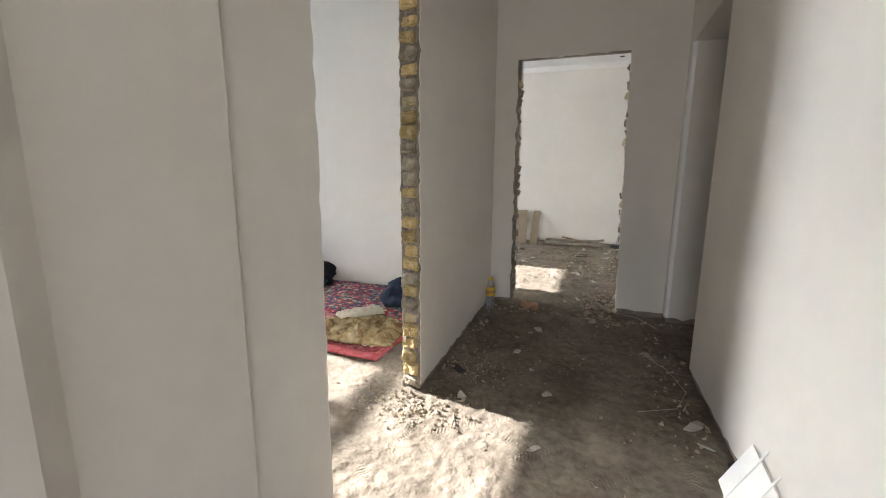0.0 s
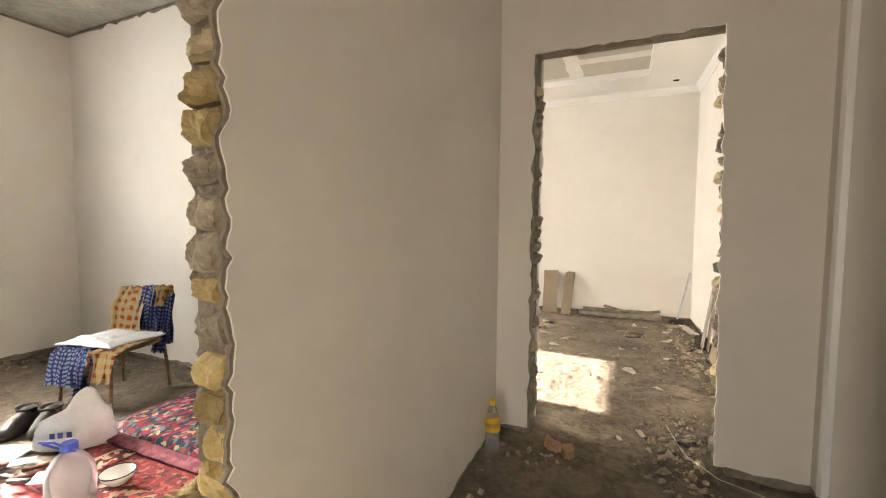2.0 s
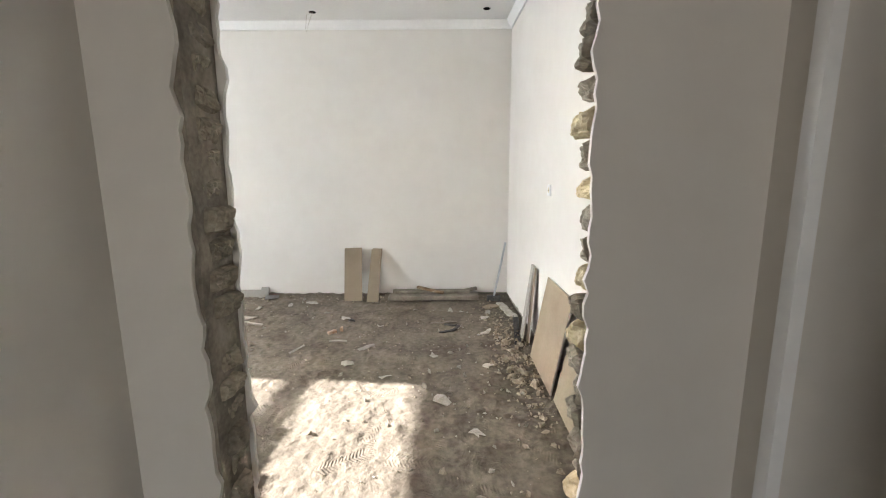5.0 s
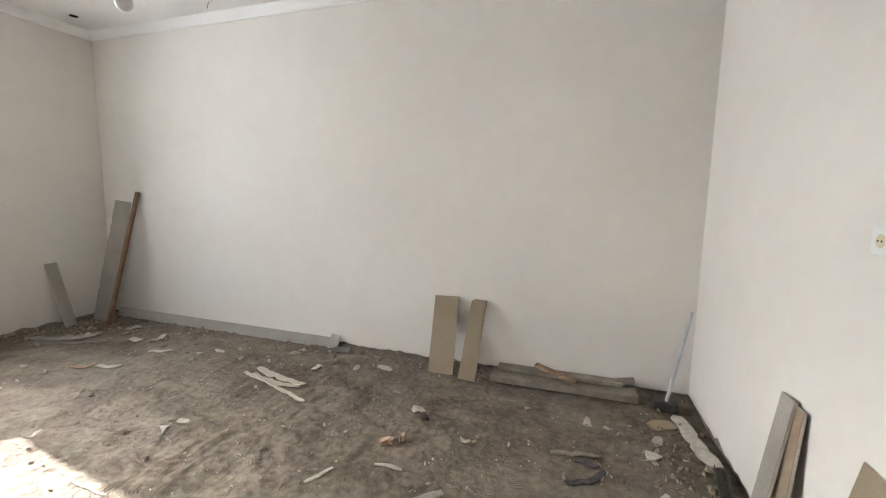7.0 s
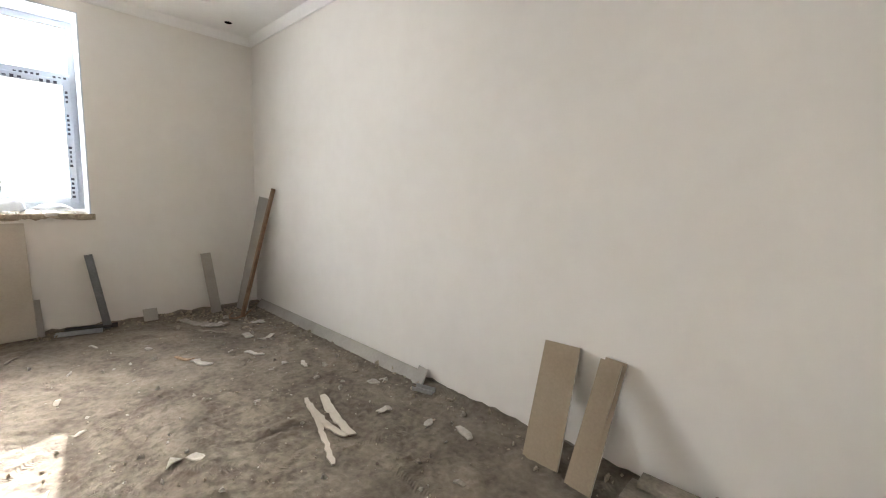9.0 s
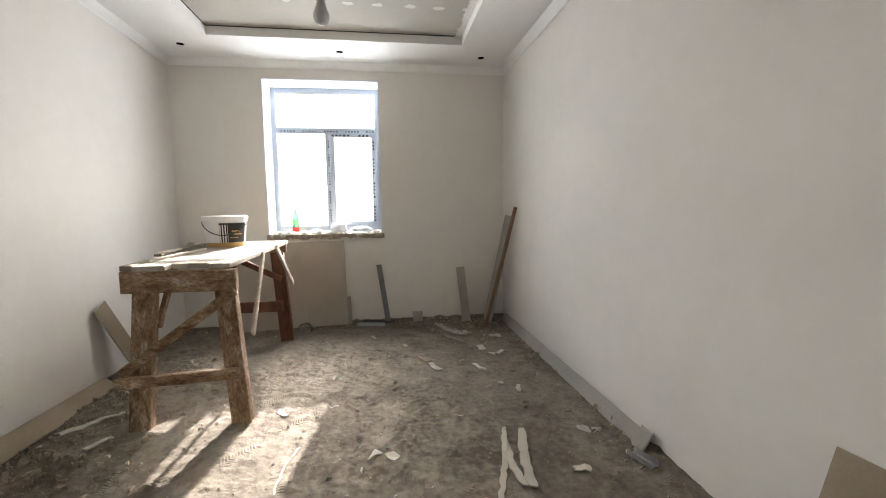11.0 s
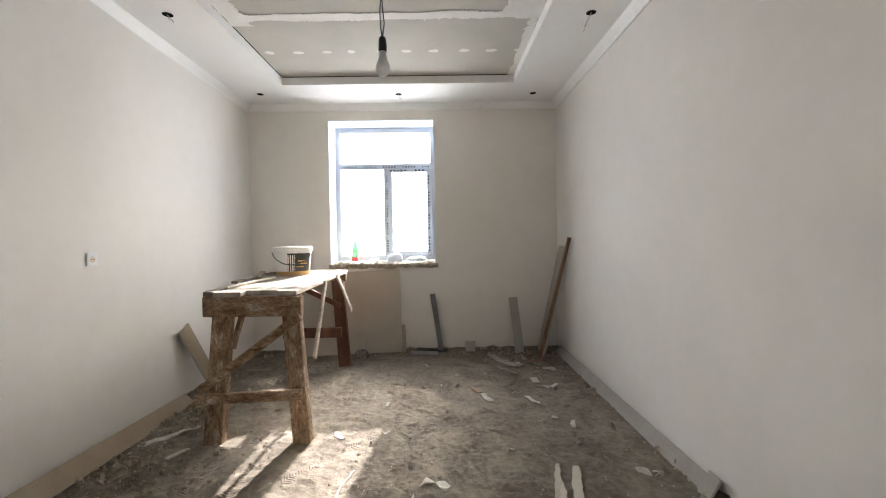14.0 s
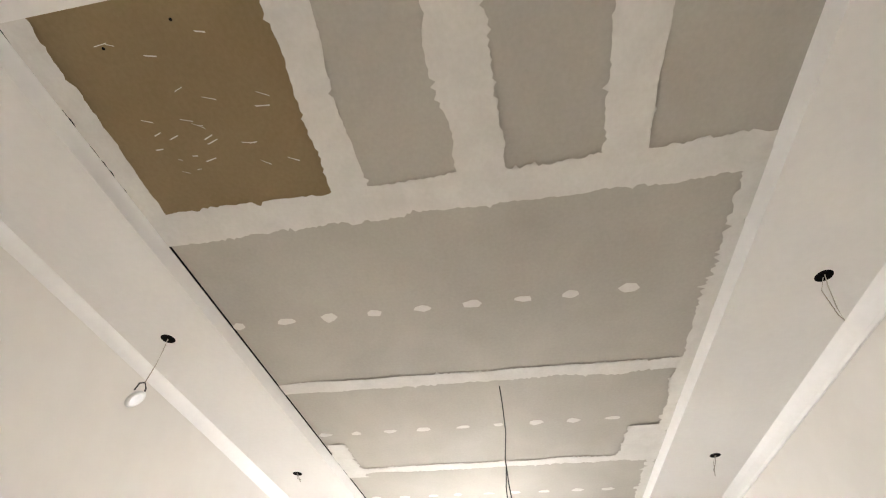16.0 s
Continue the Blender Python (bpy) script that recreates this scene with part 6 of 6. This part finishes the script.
def sandal(x, y, turn):
    s = thing("sandal", pose(x, y, fz(x, y) + 0.004, 0, 0, turn), "grey rubber slide sandal on the dusty floor", "sandal", "pair of sandals")
    ring = [((0.135 + 0.0 * k) * math.cos(a), (0.045 + 0.008 * math.cos(a)) * math.sin(a), 0) for k, a in enumerate([i * math.pi / 10 for i in range(20)])]
    part("sole", outline(bmesh.new(), ring, (0, 0, 0.022)), material("grey_rubber", (0.20, 0.20, 0.21), (0.30, 0.30, 0.31), 0.7, 9, 60, 0.1), s)
    bm = bmesh.new()
    n = 10
    rows = []
    for x0 in (0.0, 0.085):
        rows.append([bm.verts.new((x0, 0.052 * math.cos(math.pi * i / n), 0.012 + 0.05 * math.sin(math.pi * i / n))) for i in range(n + 1)])
    for i in range(n):
        bm.faces.new((rows[0][i], rows[0][i + 1], rows[1][i + 1], rows[1][i]))
    bmesh.ops.solidify(bm, geom=list(bm.faces), thickness=0.005)
    part("strap", bm, BLACK, s)


sandal(-2.60, 2.10, 25)
sandal(-2.68, 1.88, 40)

# trowels and blades piled on the rug's corner
for i, (x, y, a) in enumerate(((-2.69, 2.32, 15), (-2.61, 2.36, 40), (-2.75, 2.40, 5), (-2.64, 2.43, 60), (-2.54, 2.32, 30), (-2.79, 2.34, 50))):
    t = thing("filling_knife", pose(x, y, 0.035 + 0.006 * i, 3, 0, a) @ Matrix.Scale(0.8, 4), "plaster-stained filling knife in a pile of tools", "tool", "pile of hand tools")
    part("blade", box(bmesh.new(), (0.0, -0.035, 0.0), (0.12, 0.035, 0.002), 0.0005), STEEL_TOOL, t)
    part("handle", box(bmesh.new(), (-0.12, -0.013, -0.008), (0.0, 0.013, 0.012), 0.005), WOOD_RED if i % 2 else IRON, t)


def draped_chair():
    m = pose(-3.40, 3.14, fz(-3.40, 3.14) - 0.004, 0, 0, 12)
    c = thing("chair", m, "folding chair draped with orange and blue checked cloths", "chair")
    legm = WOOD_BROWN
    for x, y in ((-0.19, -0.20), (0.19, -0.20), (-0.19, 0.20), (0.19, 0.20)):
        part("leg", tube(bmesh.new(), [(x * 1.12, y * 1.15, 0), (x, y, 0.37)], 0.012, 8), legm, c)
    part("seat", box(bmesh.new(), (-0.21, -0.21, 0.36), (0.21, 0.21, 0.385), 0.01), legm, c)
    for x in (-0.19, 0.19):
        part("back_post", tube(bmesh.new(), [(x, 0.20, 0.37), (x, 0.27, 0.73)], 0.012, 8), legm, c)
    part("backrest", box(bmesh.new(), (-0.20, 0.235, 0.53), (0.20, 0.262, 0.71), 0.01), legm, c)

    def hang(name, path, x0, x1, mat, label, seed):
        bm = bmesh.new()
        uv = bm.loops.layers.uv.new("weave")
        nx = 16
        ln = [0.0]
        for a, b in zip(path, path[1:]):
            ln.append(ln[-1] + (Vector(b) - Vector(a)).length)
        rows = []
        for k, (y, z) in enumerate(path):
            rows.append([bm.verts.new((x0 + (x1 - x0) * i / nx + 0.03 * noise.noise((i * 0.4, k, seed)), y + 0.030 * noise.noise((i * 0.55, k * 0.7, seed + 3)), z + 0.028 * noise.noise((i * 0.5, k * 0.6, seed + 6)))) for i in range(nx + 1)])
        for k in range(len(path) - 1):
            for i in range(nx):
                f = bm.faces.new((rows[k][i], rows[k][i + 1], rows[k + 1][i + 1], rows[k + 1][i]))
                for lp, (ii, kk) in zip(f.loops, ((i, k), (i + 1, k), (i + 1, k + 1), (i, k + 1))):
                    lp[uv].uv = ((x1 - x0) * ii / nx, ln[kk])
        bmesh.ops.solidify(bm, geom=list(bm.faces), thickness=0.006)
        part(name, bm, mat, c, label, smooth=True)

    hang("checked_cloth", [(-0.285, 0.17), (-0.27, 0.27), (-0.24, 0.37), (-0.21, 0.398), (-0.1, 0.402), (0.1, 0.402)], -0.25, 0.06, CHECK, "blue checked cloth", 1)
    hang("checked_cloth", [(-0.275, 0.10), (-0.26, 0.22), (-0.235, 0.36), (-0.20, 0.405), (-0.1, 0.408)], -0.02, 0.10, CHECK, "blue checked cloth", 9)
    hang("printed_cloth", [(-0.26, 0.20), (-0.25, 0.30), (-0.235, 0.385), (-0.1, 0.41), (0.12, 0.412), (0.20, 0.43)], 0.02, 0.25, ORANGE, "cream cloth with orange squares", 2)
    hang("printed_cloth", [(0.14, 0.42), (0.16, 0.50), (0.18, 0.60), (0.23, 0.71), (0.265, 0.745), (0.30, 0.65), (0.31, 0.50)], -0.24, 0.04, ORANGE, "cream cloth with orange squares", 4)
    hang("checked_cloth", [(0.17, 0.44), (0.185, 0.54), (0.205, 0.65), (0.235, 0.745), (0.27, 0.755), (0.31, 0.63), (0.325, 0.40), (0.33, 0.30)], -0.02, 0.15, CHECK, "blue checked cloth", 6)
    hang("printed_cloth", [(0.19, 0.62), (0.21, 0.70), (0.235, 0.757), (0.265, 0.762), (0.29, 0.70)], 0.10, 0.22, ORANGE, "cream cloth with orange squares", 8)
    hang("checked_cloth", [(0.15, 0.28), (0.18, 0.40), (0.21, 0.52), (0.235, 0.64), (0.25, 0.70)], 0.14, 0.25, CHECK, "blue checked cloth", 11)
    return c


draped_chair()
sheet = fold_cloth("white_bag_sheet", (-3.42, 3.09, fz(-3.40, 3.14) + 0.404), 0.44, 0.34, 0.035, BAG, "white woven plastic sack laid on the chair seat", "sack", 14, 12)
lath("loose_stick", (-3.14, 3.42, 0.01), (-2.95, 3.48, 0.012), 0.03, 0.02, WOOD_GREY, "short stick by the chair leg", "stick")
lath("loose_stick", (-3.17, 3.34, 0.012), (-3.00, 3.54, 0.014), 0.02, 0.015, WOOD_GREY, "thin stick by the chair leg", "stick")

# ---- bricks and mortar in the broken ends ----
mortar_face(wall_pier, hall_x(1.95) - HALF, hall_x(1.95) - SKIN, PIER_Y + 0.012, 3.0, 2.0)
brick_column(wall_pier, hall_x(1.95) - 0.066, PIER_Y + 0.048, 0, 3.0, 1)
brick_column(wall_door, DOOR_0 - 0.048, 3.885, 90, DOOR_H, 2, -0.006, 0.0, GREYS)
brick_column(wall_door, DOOR_1 + 0.056, 3.868, 270, DOOR_H - 0.03, 3, -0.006, -0.02, GREYS)
brick_column(wall_side, DARK_1 + 0.045, SIDE_Y + 0.08, 270, DARK_H - 0.05, 4)
